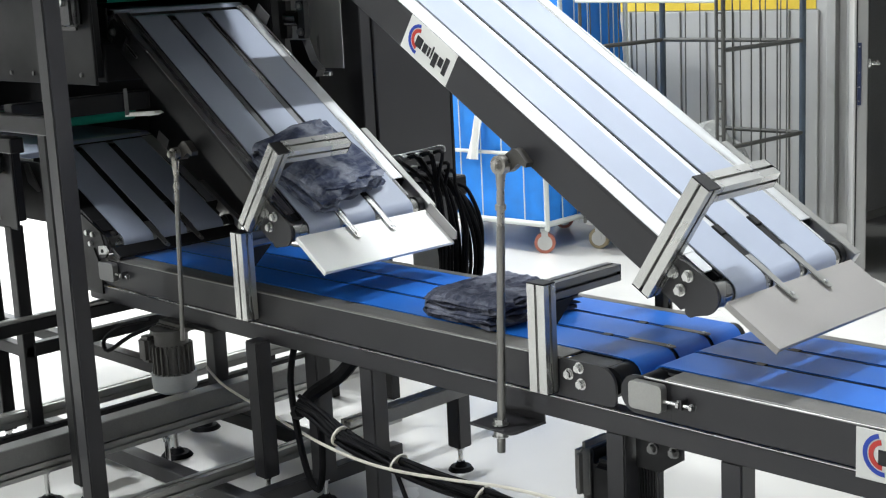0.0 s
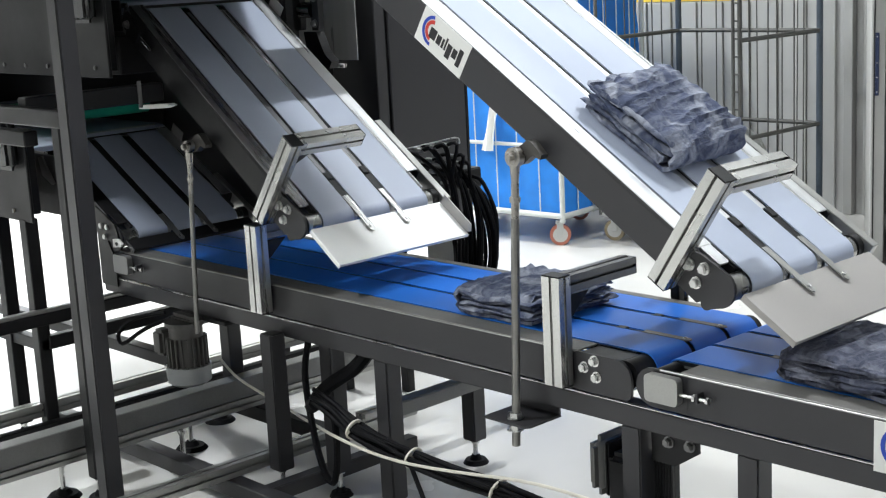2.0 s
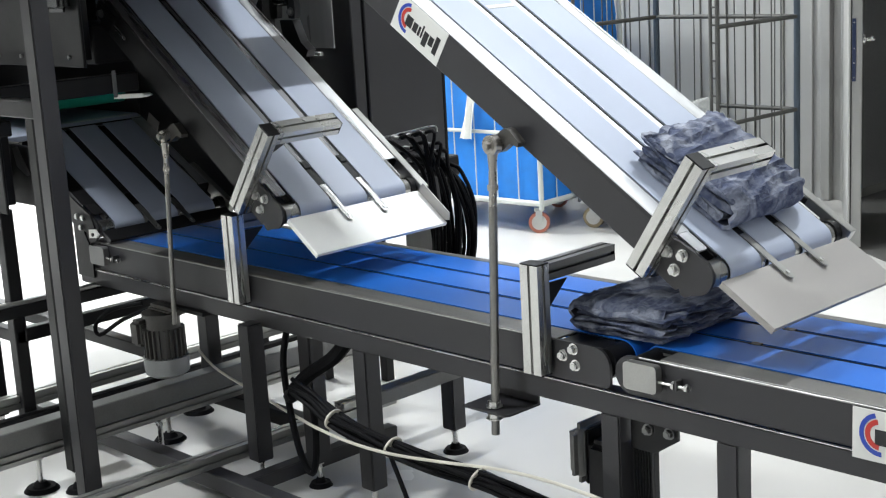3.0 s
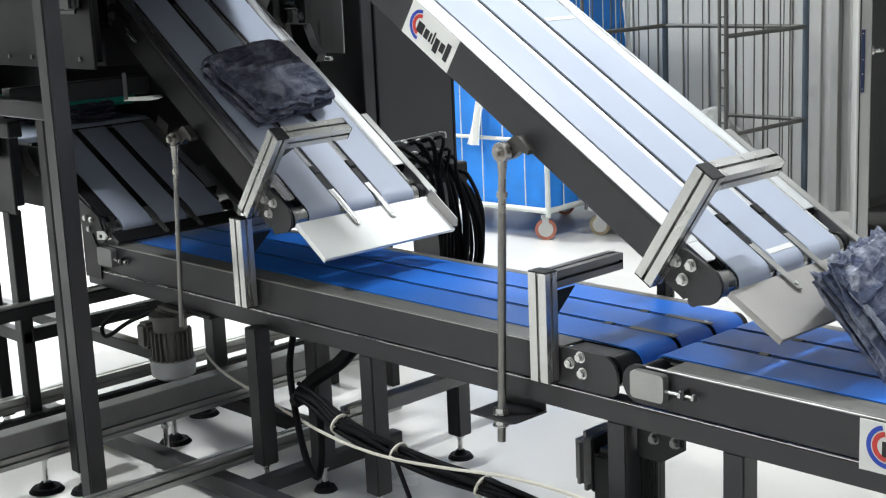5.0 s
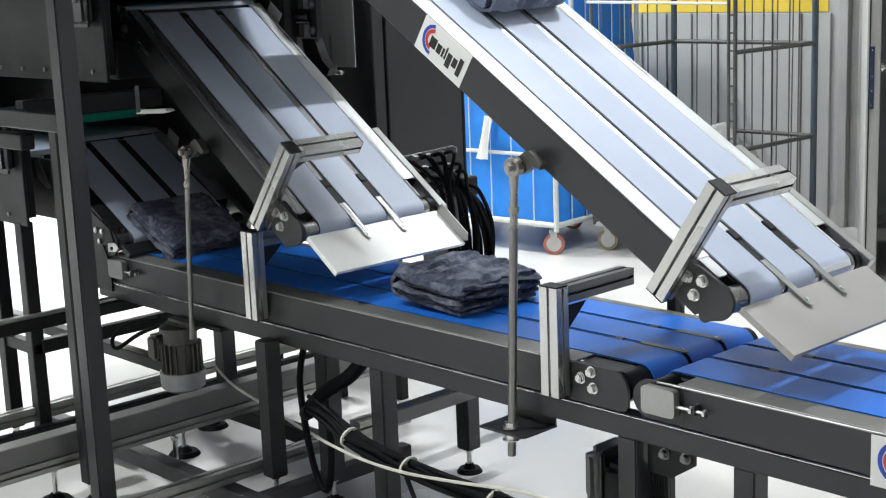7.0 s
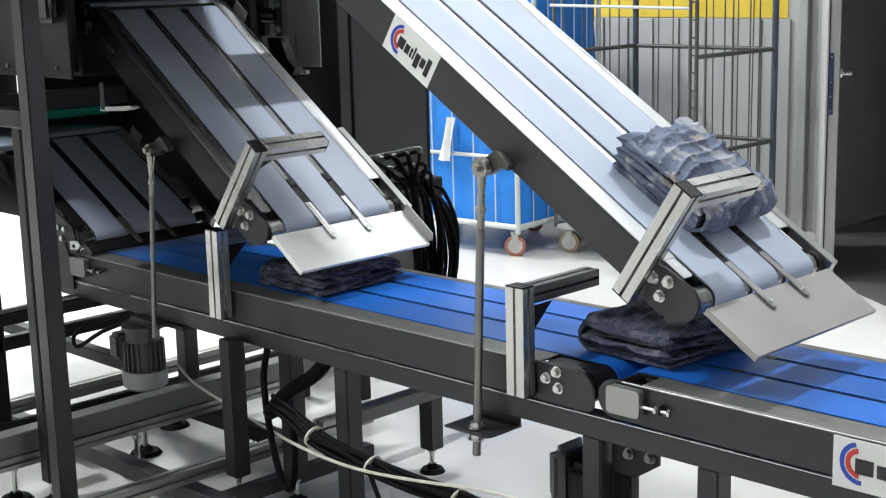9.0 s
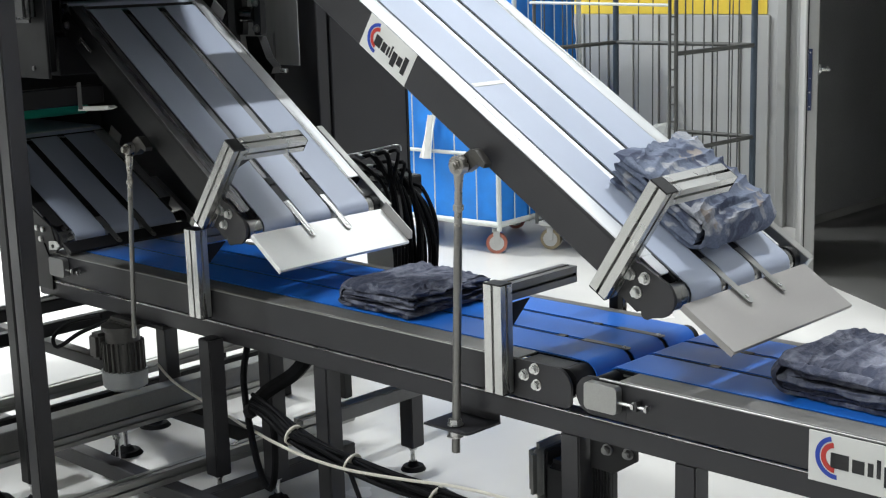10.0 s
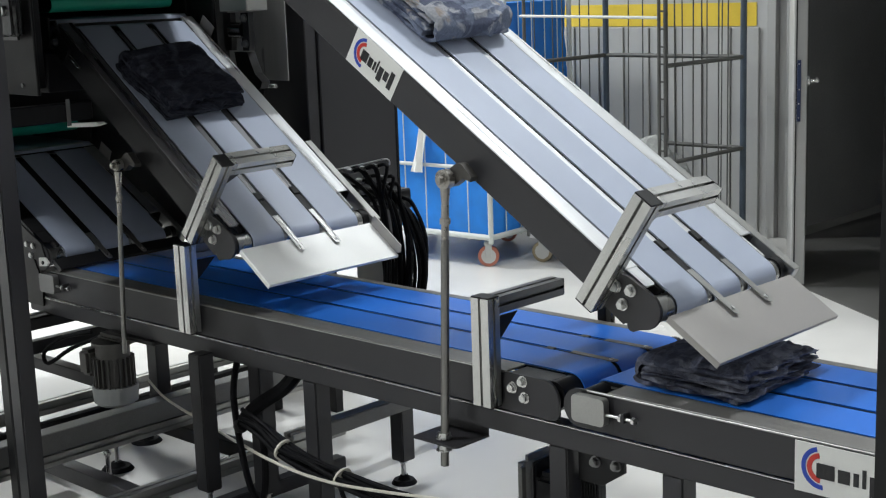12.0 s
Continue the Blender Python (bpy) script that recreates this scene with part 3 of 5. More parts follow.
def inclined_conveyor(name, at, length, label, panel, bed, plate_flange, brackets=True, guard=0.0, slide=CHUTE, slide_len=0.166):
    cv = thing(name, at, label, "conveyor", "inclined conveyors")
    # Far edge in plain steel; on two inclines the bed colour carries shade.
    conveyor_body(cv, -length, -0.012, 0.038, BELTW, bed, -0.150, panel, strips=WIDE_GAPS, far=BEDSTEEL)
    part("side_skin", box((-length, -0.0015, -0.104), (-0.17, -0.0002, -0.012), 0.0005), panel, cv)
    np_ = nose_plate(cv, -0.170, -0.012, 0.095)
    for bx, bz in ((-0.152, -0.042), (-0.113, -0.022), (-0.113, -0.066)):
        part("bolt", hex_bolt((bx, -0.010, bz)), STEEL, np_, "steel hexagon bolt", smooth=True)
    tab = [(-0.161, 0.014)] + arc(-0.104, 0.022, 0.008, -90, 0, 4) + arc(-0.104, 0.046, 0.008, 0, 90, 4) + [(-0.161, 0.054)]
    part("edge_tab", prism(tab, -0.0062, -0.0012, "z"), bed, cv, "steel tab at the end of the bed")
    part("recess", box((-0.165, 0.056, -0.030), (-0.075, 0.064, -0.008), 0.001), BLACK, cv, "black recess beside the belt")
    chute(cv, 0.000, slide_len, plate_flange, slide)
    for y in (0.207, 0.361):
        tongue(cv, y, -0.105, 0.062, -0.0015, STEEL if plate_flange else ALUMID)
        part("slot_cover", box((-0.185, y - 0.011, -0.004), (-0.100, y + 0.011, -0.0025), 0), BLACK, cv, "black slot in the belt gap")
        part("slot_clip", box((-0.222, y - 0.014, -0.004), (-0.185, y + 0.014, 0.004), 0.003), BLACK, cv, "black clip in the belt gap")
    part("end_bracket", prism([(-length - 0.012, -0.100), (-length + 0.030, -0.104), (-length + 0.030, -0.020), (-length - 0.012, 0.004)], -0.004, -0.0018, "y"), ALUDARK, cv, "grey end bracket")
    part("far_tab", box((-length + 0.05, W + 0.001, -0.03), (-length + 0.13, W + 0.006, 0.040), 0.002), CHUTE, cv, "pale metal tab")
    tk = part("take_up_block", box((-length + 0.01, -0.022, -0.075), (-length + 0.13, -0.002, -0.015), 0.006, 2), BLACK, cv, "black take-up block", smooth=True)
    part("adjusting_screw", cyl((-length + 0.13, -0.014, -0.045), (-length + 0.20, -0.014, -0.045), 0.005, n=8), STEEL, tk)
    part("bolt", hex_bolt((-length + 0.05, -0.022, -0.045)), ALUDARK, tk, smooth=True)
    part("under_tray", box((-length, 0.008, -0.104), (-0.19, W - 0.008, -0.085), 0.002), BLACK, cv, "black under tray")
    # far end bearing and guard strip
    part("bearing", cyl((-0.05, 0.548, -0.036), (-0.05, 0.572, -0.036), 0.034, n=20), BLACK, cv, "black bearing block", smooth=True)
    part("side_guard", box((-guard, W + 0.001, -0.06), (-0.005, W + 0.030, 0.001), 0.002), ALUMID, cv, "grey metal side guard")
    if brackets:
        bracket_upright(cv, "sensor_upright", (-0.182, -0.033, -0.115), 0.207)
        bracket_arm(cv, -0.182, -0.010, 0.238, 0.189)
        part("arm_gusset", prism([(-0.010, 0.085), (0.085, 0.165), (-0.010, 0.165)], -0.184, -0.180, "x"), GRAPHITE, cv, "dark corner gusset")
    return cv


A2, A1, A3 = 33.12, 36.03, 29.1
inc2 = inclined_conveyor("inclined_conveyor", pose(0.850, 0, 0.926, 0, A2, 0), 3.4,
                         "graphite inclined belt conveyor with pale belts and steel slide", GRAPHITE, BEDSTEEL, False, guard=0.50)
sp = thing("support_post", pose(0.205, 0.590, 0), "black post carrying the long incline on the far conveyor side", "post")
part("post", box((-0.022, 0.0, 0.60), (0.010, 0.03, 1.235), 0.003), BLACK, sp)
part("post", cyl((0.028, 0.012, 0.60), (0.028, 0.012, 1.205), 0.007, n=10), ROD, sp, "steel rod")
part("clamp", box((-0.026, -0.012, 0.60), (0.042, -0.0005, 0.66), 0.003), BLACK, sp)
splices = [part("belt_splice", box((-0.008, y0 + 0.004, -0.0008), (0.008, y1 - 0.004, 0.0012), 0.0006), LABELW, inc2, "white welded belt joint") for y0, y1 in WIDE_GAPS]
sticker(inc2, -1.215, -1.012, -0.106, -0.004)
# Bed darkened for shade, slide paled for its reflection.
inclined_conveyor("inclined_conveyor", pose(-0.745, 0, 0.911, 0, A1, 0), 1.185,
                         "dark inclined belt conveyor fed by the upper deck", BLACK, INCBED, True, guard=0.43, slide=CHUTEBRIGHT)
# Bed and slide are coloured as shaded steel.
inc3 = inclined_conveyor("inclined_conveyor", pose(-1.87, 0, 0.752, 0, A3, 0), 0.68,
                         "short dark inclined belt conveyor fed by the lower deck", BLACK, BEDSHADE, False, brackets=False, guard=0.3, slide=BEDSHADE, slide_len=0.06)
part("top_nosing", box((-0.694, 0.05, -0.004), (-0.681, 0.53, 0.004), 0.001), BEDSTEEL, inc3, "bright steel nosing")

main = thing("flat_conveyor", pose(0, 0, 0.70), "graphite flat conveyor with three blue belts", "conveyor", "flat conveyors")
conveyor_body(main, -1.98, 0.527, 0.045, BELTB, BEDGREY, 0.345)
part("end_block", box((0.336, 0.008, -0.095), (0.480, 0.082, -0.006), 0.004), BLACK, main, "black end block")
npl = nose_plate(main, 0.335, 0.516, 0.103, lobed=False)
for bx, bz in ((0.365, -0.038), (0.400, -0.016), (0.406, -0.058)):
    part("bolt", hex_bolt((bx, -0.010, bz)), STEEL, npl, "steel hexagon bolt", smooth=True)
for y in (0.243, 0.400):
    tongue(main, y, 0.36, 0.515, -0.0015, PLATEGREY)
    part("slot_clip", box((0.27, y - 0.012, -0.004), (0.30, y + 0.012, 0.0006), 0.001), BLACK, main, "black clip in the belt gap")


def tensioner(cv, x, z, metal=ALUMID):
    """Pale block at a conveyor's tail with its adjusting screw."""
    o = arc(x + 0.088, z + 0.024, 0.012, 0, 90, 5) + arc(x + 0.012, z + 0.024, 0.012, 90, 180, 5) + arc(x + 0.012, z - 0.022, 0.012, 180, 270, 5) + arc(x + 0.088, z - 0.022, 0.012, 270, 360, 5)
    b = part("tension_block", prism(o, -0.030, -0.007, "y"), metal, cv, "cast metal tension block", smooth=True)
    bm = cyl((x + 0.100, -0.018, z - 0.004), (x + 0.178, -0.018, z - 0.004), 0.0045, n=10)
    add_cyl(bm, (x + 0.186, -0.018, z - 0.004), (x + 0.178, -0.018, z - 0.004), 0.010, n=6)
    add_cyl(bm, (x + 0.140, -0.018, z - 0.004), (x + 0.148, -0.018, z - 0.004), 0.011, n=6)
    part("adjusting_screw", bm, STEEL, b, "steel adjusting screw")
    part("screw_lug", box((x + 0.149, -0.026, z - 0.014), (x + 0.157, -0.0, z + 0.010), 0.001), GRAPHITE, b)


con2 = thing("flat_conveyor", pose(0, 0, 0.70), "graphite flat conveyor with blue belts taking over garments", "conveyor", "flat conveyors")
conveyor_body(con2, 0.66, 8.4, 0.030, BELTB, BEDGREY, 8.4, belt_x0=0.560)
tail = [(0.68, -0.105)] + arc(0.575, -0.055, 0.05, 270, 90, 10) + [(0.68, -0.004)]
part("end_plate", prism(tail, -0.0006, 0.0058, "y"), GRAPHITE, con2, "dark rounded tail plate")
tensioner(con2, 0.572, -0.047)
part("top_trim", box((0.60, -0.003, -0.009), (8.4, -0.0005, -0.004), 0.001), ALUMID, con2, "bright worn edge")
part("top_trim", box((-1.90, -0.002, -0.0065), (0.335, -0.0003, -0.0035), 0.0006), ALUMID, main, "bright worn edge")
sticker(con2, 1.181, 1.475, -0.123, -0.008, y=-0.012)
for y in (0.243, 0.400):
    part("slot_clip", box((0.76, y - 0.012, -0.004), (0.79, y + 0.012, 0.0006), 0.001), BLACK, con2, "black clip in the belt gap")
tensioner(main, -1.94, -0.045, CASTGREY)


def bracket_on_main(x, arm_y1, arm_mat):
    b = thing("sensor_bracket", pose(x, 0, 0), "aluminium profile bracket bolted to the conveyor side", "bracket", "sensor brackets")
    bracket_upright(b, "upright", (0, -0.033, 0.608), 0.898, 0.060, 0.045)
    bracket_arm(b, 0, -0.010, arm_y1, 0.874, 0.050, arm_mat)
    part("gusset", prism([(-0.010, 0.775), (0.070, 0.845), (-0.010, 0.845)], 0.018, 0.022, "x"), BLACK, b, "dark corner gusset")
    return b


bracket_on_main(0.296, 0.262, ALUDARK)
bracket_on_main(-1.004, 0.20, ALUDARK)


# ---------------------------------------------------------------- support frame
def foot(parent, x, y, z1, r=0.045):
    bm = cyl((x, y, 0), (x, y, 0.014), r, r * 0.8, n=20)
    add_cyl(bm, (x, y, 0.014), (x, y, 0.03), r * 0.5, r * 0.3, n=16)
    f = part("levelling_foot", bm, RUBBER, parent, "black levelling foot", smooth=True)
    bm = cyl((x, y, 0.025), (x, y, z1), 0.009, n=10)
    add_cyl(bm, (x, y, z1 - 0.014), (x, y, z1 - 0.004), 0.016, n=6)
    part("stem", bm, STEEL, f, "threaded steel stem")


def leg(parent, x, y, z1, z0=0.10, w=0.06, material=None):
    part("leg", box((x, y, z0), (x + w, y + w, z1), 0.004, 2), material or GRAPHITE, parent)
    foot(parent, x + w / 2, y + w / 2, z0 + 0.002)


frame_main = thing("conveyor_stand", pose(0, 0, 0), "graphite square-tube stand on levelling feet under the conveyors", "stand")
for y0 in (-0.008, 0.523):
    part("rail", box((-2.06, y0, 0.530), (8.4, y0 + 0.06, 0.589), 0.004, 2), GRAPHITE, frame_main)
# Steel strip paints the light that the rail's top edge catches.
part("lip_highlight", box((-2.06, -0.0085, 0.588), (8.4, 0.0, 0.5905), 0), STEEL, frame_main, "bright strip for the light on the lip")
for x in (-0.487, 0.476, 0.825, 2.6, 4.6, 6.6, 8.2):
    leg(frame_main, x, -0.006, 0.531, 0.082)
for x in (-0.665, 2.6, 4.6, 6.6, 8.2):
    leg(frame_main, x, 0.523, 0.531, 0.085)
for x in (-0.50, 2.63):
    part("cross_bar", box((x - 0.025, 0.055, 0.325), (x + 0.025, 0.70, 0.372), 0.004, 2), PLATEGREY, frame_main, "grey square-tube cross bar")


def guide_rod(x, z0, z1, base_z, plate, lean):
    """Upright adjusting rod from a plate on the rail to a joint on the inclined conveyor."""
    g = thing("adjusting_rod", pose(x, -0.062, 0), "steel adjusting rod with ball joint and lock nuts", "rod", "adjusting rods")
    def on(z):
        return (lean * (z - z1) / (z1 - z0), 0, z)
    part("rod", cyl(on(z0), on(z1 - 0.16), 0.0115 if plate else 0.0085, n=16), ROD, g, "dark threaded rod", smooth=True)
    part("sleeve", cyl(on(z1 - 0.17), on(z1 - 0.068), 0.0105 if plate else 0.0085, n=16), JOINT, g, smooth=True)
    part("lock_nut", cyl(on(z1 - 0.118), on(z1 - 0.104), 0.0150 if plate else 0.0115, n=6), JOINT, g)
    bm = cyl(on(z1 - 0.075), on(z1 - 0.02), 0.009, 0.014, n=14)
    add_cyl(bm, (0, -0.011, z1), (0, 0.011, z1), 0.026 if plate else 0.020, n=20)
    j = part("ball_joint", bm, JOINT, g, "worn steel ball joint", smooth=True)
    part("bolt", hex_bolt((0, -0.011, z1)), JOINT, j, smooth=True)
    o = [(0.012, z1 - 0.021)] + arc(0.0, z1, 0.022, 285, 95, 8) + arc(0.034, z1 + 0.020, 0.022, 110, 40, 5) + [(0.078, z1 + 0.008), (0.074, z1 - 0.004), (0.048, z1 + 0.004), (0.026, z1 - 0.012)]
    part("lug", prism(o, 0.014, 0.040, "y"), CLEVIS, g, "dark cast clevis", smooth=True)
    if not plate:
        return g
    bm = bmesh.new()
    for zz in (base_z + 0.012, base_z - 0.022):
        add_cyl(bm, (-lean, 0, zz), (-lean, 0, zz + 0.013), 0.019, n=6)
        add_cyl(bm, (-lean, 0, zz - 0.003), (-lean, 0, zz), 0.023, n=16)
    part("lock_nut", bm, STEEL, g)
    o = [(-0.085 - lean, -0.035)] + arc(0.055 - lean, -0.015, 0.02, -90, 0, 5) + [(0.075 - lean, 0.10), (-0.085 - lean, 0.10)]
    bm = prism(o, base_z, base_z + 0.006, "z")
    add_box(bm, (-0.085 - lean, 0.094, base_z + 0.006), (0.075 - lean, 0.10, 0.531), 0.001)
    part("base_plate", bm, GRAPHITE, g, "dark bent base plate")
    return g


guide_rod(0.197, 0.418, 1.203, 0.487, True, 0.038)
guide_rod(-1.305, 0.485, 1.140, 0.470, False, 0.052)


# ---------------------------------------------------------------- motors
def gear_motor():
    m = thing("gear_motor", pose(-1.458, -0.045, 0.0), "finned electric gear motor hanging under the conveyor", "motor")
    bm = cyl((0, 0, 0.350), (0, 0, 0.500), 0.060, n=24)
    body = part("stator_body", bm, MOTOR, m, "dark finned casting", smooth=True)
    fin = part("cooling_fin", box((0.056, -0.0025, 0.350), (0.074, 0.0025, 0.455), 0), MOTOR, body)
    for k in range(1, 22):
        same("cooling_fin", fin, body, Matrix.Rotation(2 * math.pi * k / 22, 4, "Z"))
    bm = cyl((0, 0, 0.294), (0, 0, 0.352), 0.077, 0.081, n=28)
    add_cyl(bm, (0, 0, 0.281), (0, 0, 0.294), 0.058, 0.077, n=28)
    part("fan_cover", bm, MOTORCAP, m, "pale grey fan cover", smooth=True)
    bm = cyl((0, 0, 0.498), (0, 0, 0.512), 0.072, n=28)
    add_box(bm, (-0.07, -0.02, 0.505), (0.09, 0.10, 0.533), 0.012, 2)
    part("gearbox", bm, MOTOR, m)
    bm = box((-0.108, -0.075, 0.385), (-0.045, 0.03, 0.480), 0.012, 2)
    part("terminal_box", bm, MOTOR, m)
    part("mounting_plate", box((-0.06, 0.02, 0.518), (0.22, 0.30, 0.534), 0.002), BLACK, m)
    return m


gear_motor()


def drive_unit():
    m = thing("gear_motor", pose(0, 0, 0), "dark gear motor and its bracket under the conveyor joint", "motor")
    bm = box((0.268, 0.085, 0.258), (0.334, 0.235, 0.428), 0.028, 3)
    part("terminal_box", bm, BOXGREY, m, "dark grey terminal box with rounded corners", smooth=True)
    part("terminal_lid", box((0.332, 0.095, 0.268), (0.345, 0.225, 0.422), 0.005, 2), BLACK, m)
    bm = box((0.344, 0.08, 0.20), (0.47, 0.24, 0.40), 0.02, 3)
    part("housing", bm, BLACK, m)
    part("bracket_plate", prism([(0.545, 0.529), (0.690, 0.529), (0.690, 0.487), (0.620, 0.440), (0.545, 0.440)], 0.030, 0.038, "y"), BLACK, m, "black bracket plate")
    blk = part("stator_body", box((0.530, 0.06, 0.18), (0.592, 0.085, 0.44), 0.003), BLACK, m, "dark finned casting")
    fin = part("cooling_fin", box((0.533, 0.05, 0.18), (0.538, 0.0595, 0.44), 0.001), BLACK, blk)
    for k in range(1, 7):
        same("cooling_fin", fin, blk, pose(0.0092 * k, 0, 0))
    for x, z in ((0.60, 0.50), (0.665, 0.503)):
        part("bolt", hex_bolt((x, 0.030, z)), ALUDARK, m, smooth=True)


drive_unit()


# ---------------------------------------------------------------- base frame of the folding machine
def slotted_rail(parent, x, y0, y1, z0, w=0.06, h=0.06, material=None):
    bm = prism([(x + p[0], z0 + h / 2 + p[1]) for p in slot_outline(w, h)], y0, y1, "y")
    return part("slotted_rail", bm, material or ALUMID, parent, "slotted aluminium rail")


base = thing("rail_skid", pose(0, 0, 0), "dark base frame of rails and beams on levelling feet", "frame")
slotted_rail(base, -1.50, -1.35, 0.95, 0.118, 0.06, 0.04)
part("beam", box((-1.545, -1.35, 0.160), (-1.475, 0.95, 0.235), 0.003), PLATEGREY, base, "worn grey plate beam")
slotted_rail(base, -2.02, -1.35, 1.3, 0.125, 0.05, 0.05)
part("beam", box((-1.97, -1.35, 0.06), (-1.93, 1.3, 0.115), 0.003), BLACK, base)
slotted_rail(base, -1.005, -0.95, 0.60, 0.091, 0.05, 0.045)
part("beam", box((-2.1, -0.240, 0.035), (-0.40, -0.180, 0.090), 0.003), GRAPHITE, base)
part("beam", box((-2.0, 0.245, 0.055), (-1.03, 0.30, 0.11), 0.003), BLACK, base)
part("beam", box((-0.865, -0.178, 0.035), (-0.815, 0.45, 0.085), 0.003, 2), GRAPHITE, base)
for x, y in ((-0.965, -0.080), (-0.80, 0.03)):
    part("leg", box((x, y, 0.086), (x + 0.06, y + 0.06, 0.552 if y < 0 else 0.524), 0.004, 2), GRAPHITE, base, "square-tube leg with an open top")
foot(base, -0.77, 0.06, 0.09, 0.04)
foot(base, -0.935, -0.05, 0.09, 0.04)
slotted_rail(base, -0.78, 0.17, 1.0, 0.20, 0.05, 0.05)
for x, y in ((-1.50, -0.55), (-1.74, 0.25), (-1.56, 0.0), (-1.41, -0.13)):
    foot(base, x, y, 0.12 if x == -1.50 else 0.14, 0.06)
part("leg", box((-1.62, -0.03, 0.10), (-1.52, 0.03, 0.17), 0.003), GRAPHITE, base)
part("leg", box((-1.71, 0.26, 0.12), (-1.65, 0.32, 0.52), 0.003), GRAPHITE, base)

post = thing("folding_machine", pose(0, 0, 0), "dark folding machine of square-tube posts and rails", "machine")
part("post", box((-1.167, -0.600, 0.0), (-1.107, -0.540, 2.6), 0.005, 2), GRAPHITE, post)
part("rail", box((-3.6, -0.596, 1.268), (-1.167, -0.544, 1.322), 0.004), BLACK, post)
part("post", box((-1.412, -0.50, 0.075), (-1.362, -0.45, 1.272), 0.004), BLACK, post)
foot(post, -1.387, -0.475, 0.078)
part("post", box((-3.2, -0.600, 0.0), (-3.14, -0.540, 2.6), 0.005, 2), GRAPHITE, post)
part("post", box((-1.80, 0.64, 0.70), (-1.74, 0.70, 2.6), 0.005, 2), GRAPHITE, post)
part("post", box((-3.2, 0.64, 0.70), (-3.14, 0.70, 2.6), 0.005, 2), GRAPHITE, post)
part("rail", box((-3.14, -0.52, 1.180), (-1.56, -0.47, 1.23), 0.004), BLACK, post)
part("rail", box((-1.535, -0.54, 1.283), (-1.478, -0.03, 1.346), 0.004), BLACK, post)
part("pale_tab", prism([(-1.60, 1.252), (-1.44, 1.262), (-1.40, 1.272), (-1.42, 1.278), (-1.60, 1.266)], -0.06, -0.03, "y"), WHITEPL, post, "pale plastic tab")
part("stiffener", box((-1.477, -0.135, 1.27), (-1.473, -0.12, 1.36), 0.001), ALUDARK, post)

stand = thing("deck_stand", pose(0, 0, 0), "dark stand with slim legs under the lower deck", "stand")
for x in (-2.245, -2.02):
    w = 0.05
    part("leg", box((x, -0.348, 0.05), (x + w, -0.298, 0.87), 0.003), BLACK, stand)
    foot(stand, x + w / 2, -0.323, 0.052, 0.045)
part("brace", box((-3.2, -0.02, 0.30), (-1.6, 0.03, 0.345), 0.003), BLACK, stand)
part("brace", box((-3.2, -0.34, 0.375), (-1.97, -0.30, 0.42), 0.003), BLACK, stand)
part("brace", box((-2.0, -0.31, 0.38), (-1.96, 0.6, 0.43), 0.003), BLACK, stand)
part("brace", box((-1.99, -0.9, 0.475), (-1.95, 0.62, 0.520), 0.003), BLACK, stand)
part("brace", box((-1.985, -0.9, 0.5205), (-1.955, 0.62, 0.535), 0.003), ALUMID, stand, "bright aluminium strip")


# ---------------------------------------------------------------- decks and housings of the folding machine
def deck(x1, z, label, gap, back):
    d = thing("feeding_deck", pose(0, 0, z), label, "conveyor", "feeding decks")
    part("lower_belt", belt_loop(-3.4, x1, 0.022, 0.01, 0.565), BELTW, d, "pale blue belt", smooth=True)
    part("upper_belt", belt_loop(back, x1 - 0.06, 0.030, 0.03, 0.545), BELTG, d, "green pressing belt", at=pose(0, 0, gap), smooth=True)
    part("edge_strip", box((x1 + 0.002, -0.01, -0.026), (x1 + 0.008, 0.575, -0.016), 0.001), BLACK, d, "dark front strip")
    part("side_plate", box((-3.3, -0.016, -0.10), (x1 - 0.02, -0.008, 0.008), 0.001), BLACK, d)
    part("side_plate", box((-3.3, 0.575, -0.10), (x1 - 0.02, 0.583, 0.10), 0.001), BLACK, d)
    part("cross_block", box((x1 - 0.13, 0.30, -0.10), (x1 - 0.02, 0.575, -0.045), 0.002), BLACK, d)
    return d


deck(-1.722, 1.618, "upper feeding deck with pale and green belts", 0.084, -3.4)
deck(-2.455, 1.090, "lower feeding deck with pale and green belts", 0.108, -3.0)


def housing(x0, x1, z0, z1, y, label):
    h = thing("machine_housing", pose(0, 0, 0), label, "machine housing", "machine housings")
    part("side_plate", box((x0, y, z0), (x1, y + 0.012, z1), 0.003), BLACK, h, "black side plate")
    part("body", box((x0, y + 0.012, z0 + 0.02), (x1 - 0.06, y + 0.07, z1 - 0.01), 0.003), BLACK, h)
    x = x0 + 0.06
    while x < x1 - 0.03:
        part("bolt", cyl((x, y, z0 + 0.035), (x, y - 0.006, z0 + 0.035), 0.008, n=10), ALUDARK, h, smooth=True)
        x += 0.17
    g = part("guard", box((x1 - 0.16, y - 0.05, z0 + 0.19), (x1 - 0.03, y - 0.001, z0 + 0.40), 0.02, 3), GLOSSBLACK, h, "glossy black guard", smooth=True)
    part("guard_screw", cyl((x1 - 0.09, y - 0.05, z0 + 0.29), (x1 - 0.09, y - 0.062, z0 + 0.29), 0.018, n=16), STEEL, g, smooth=True)
    return h


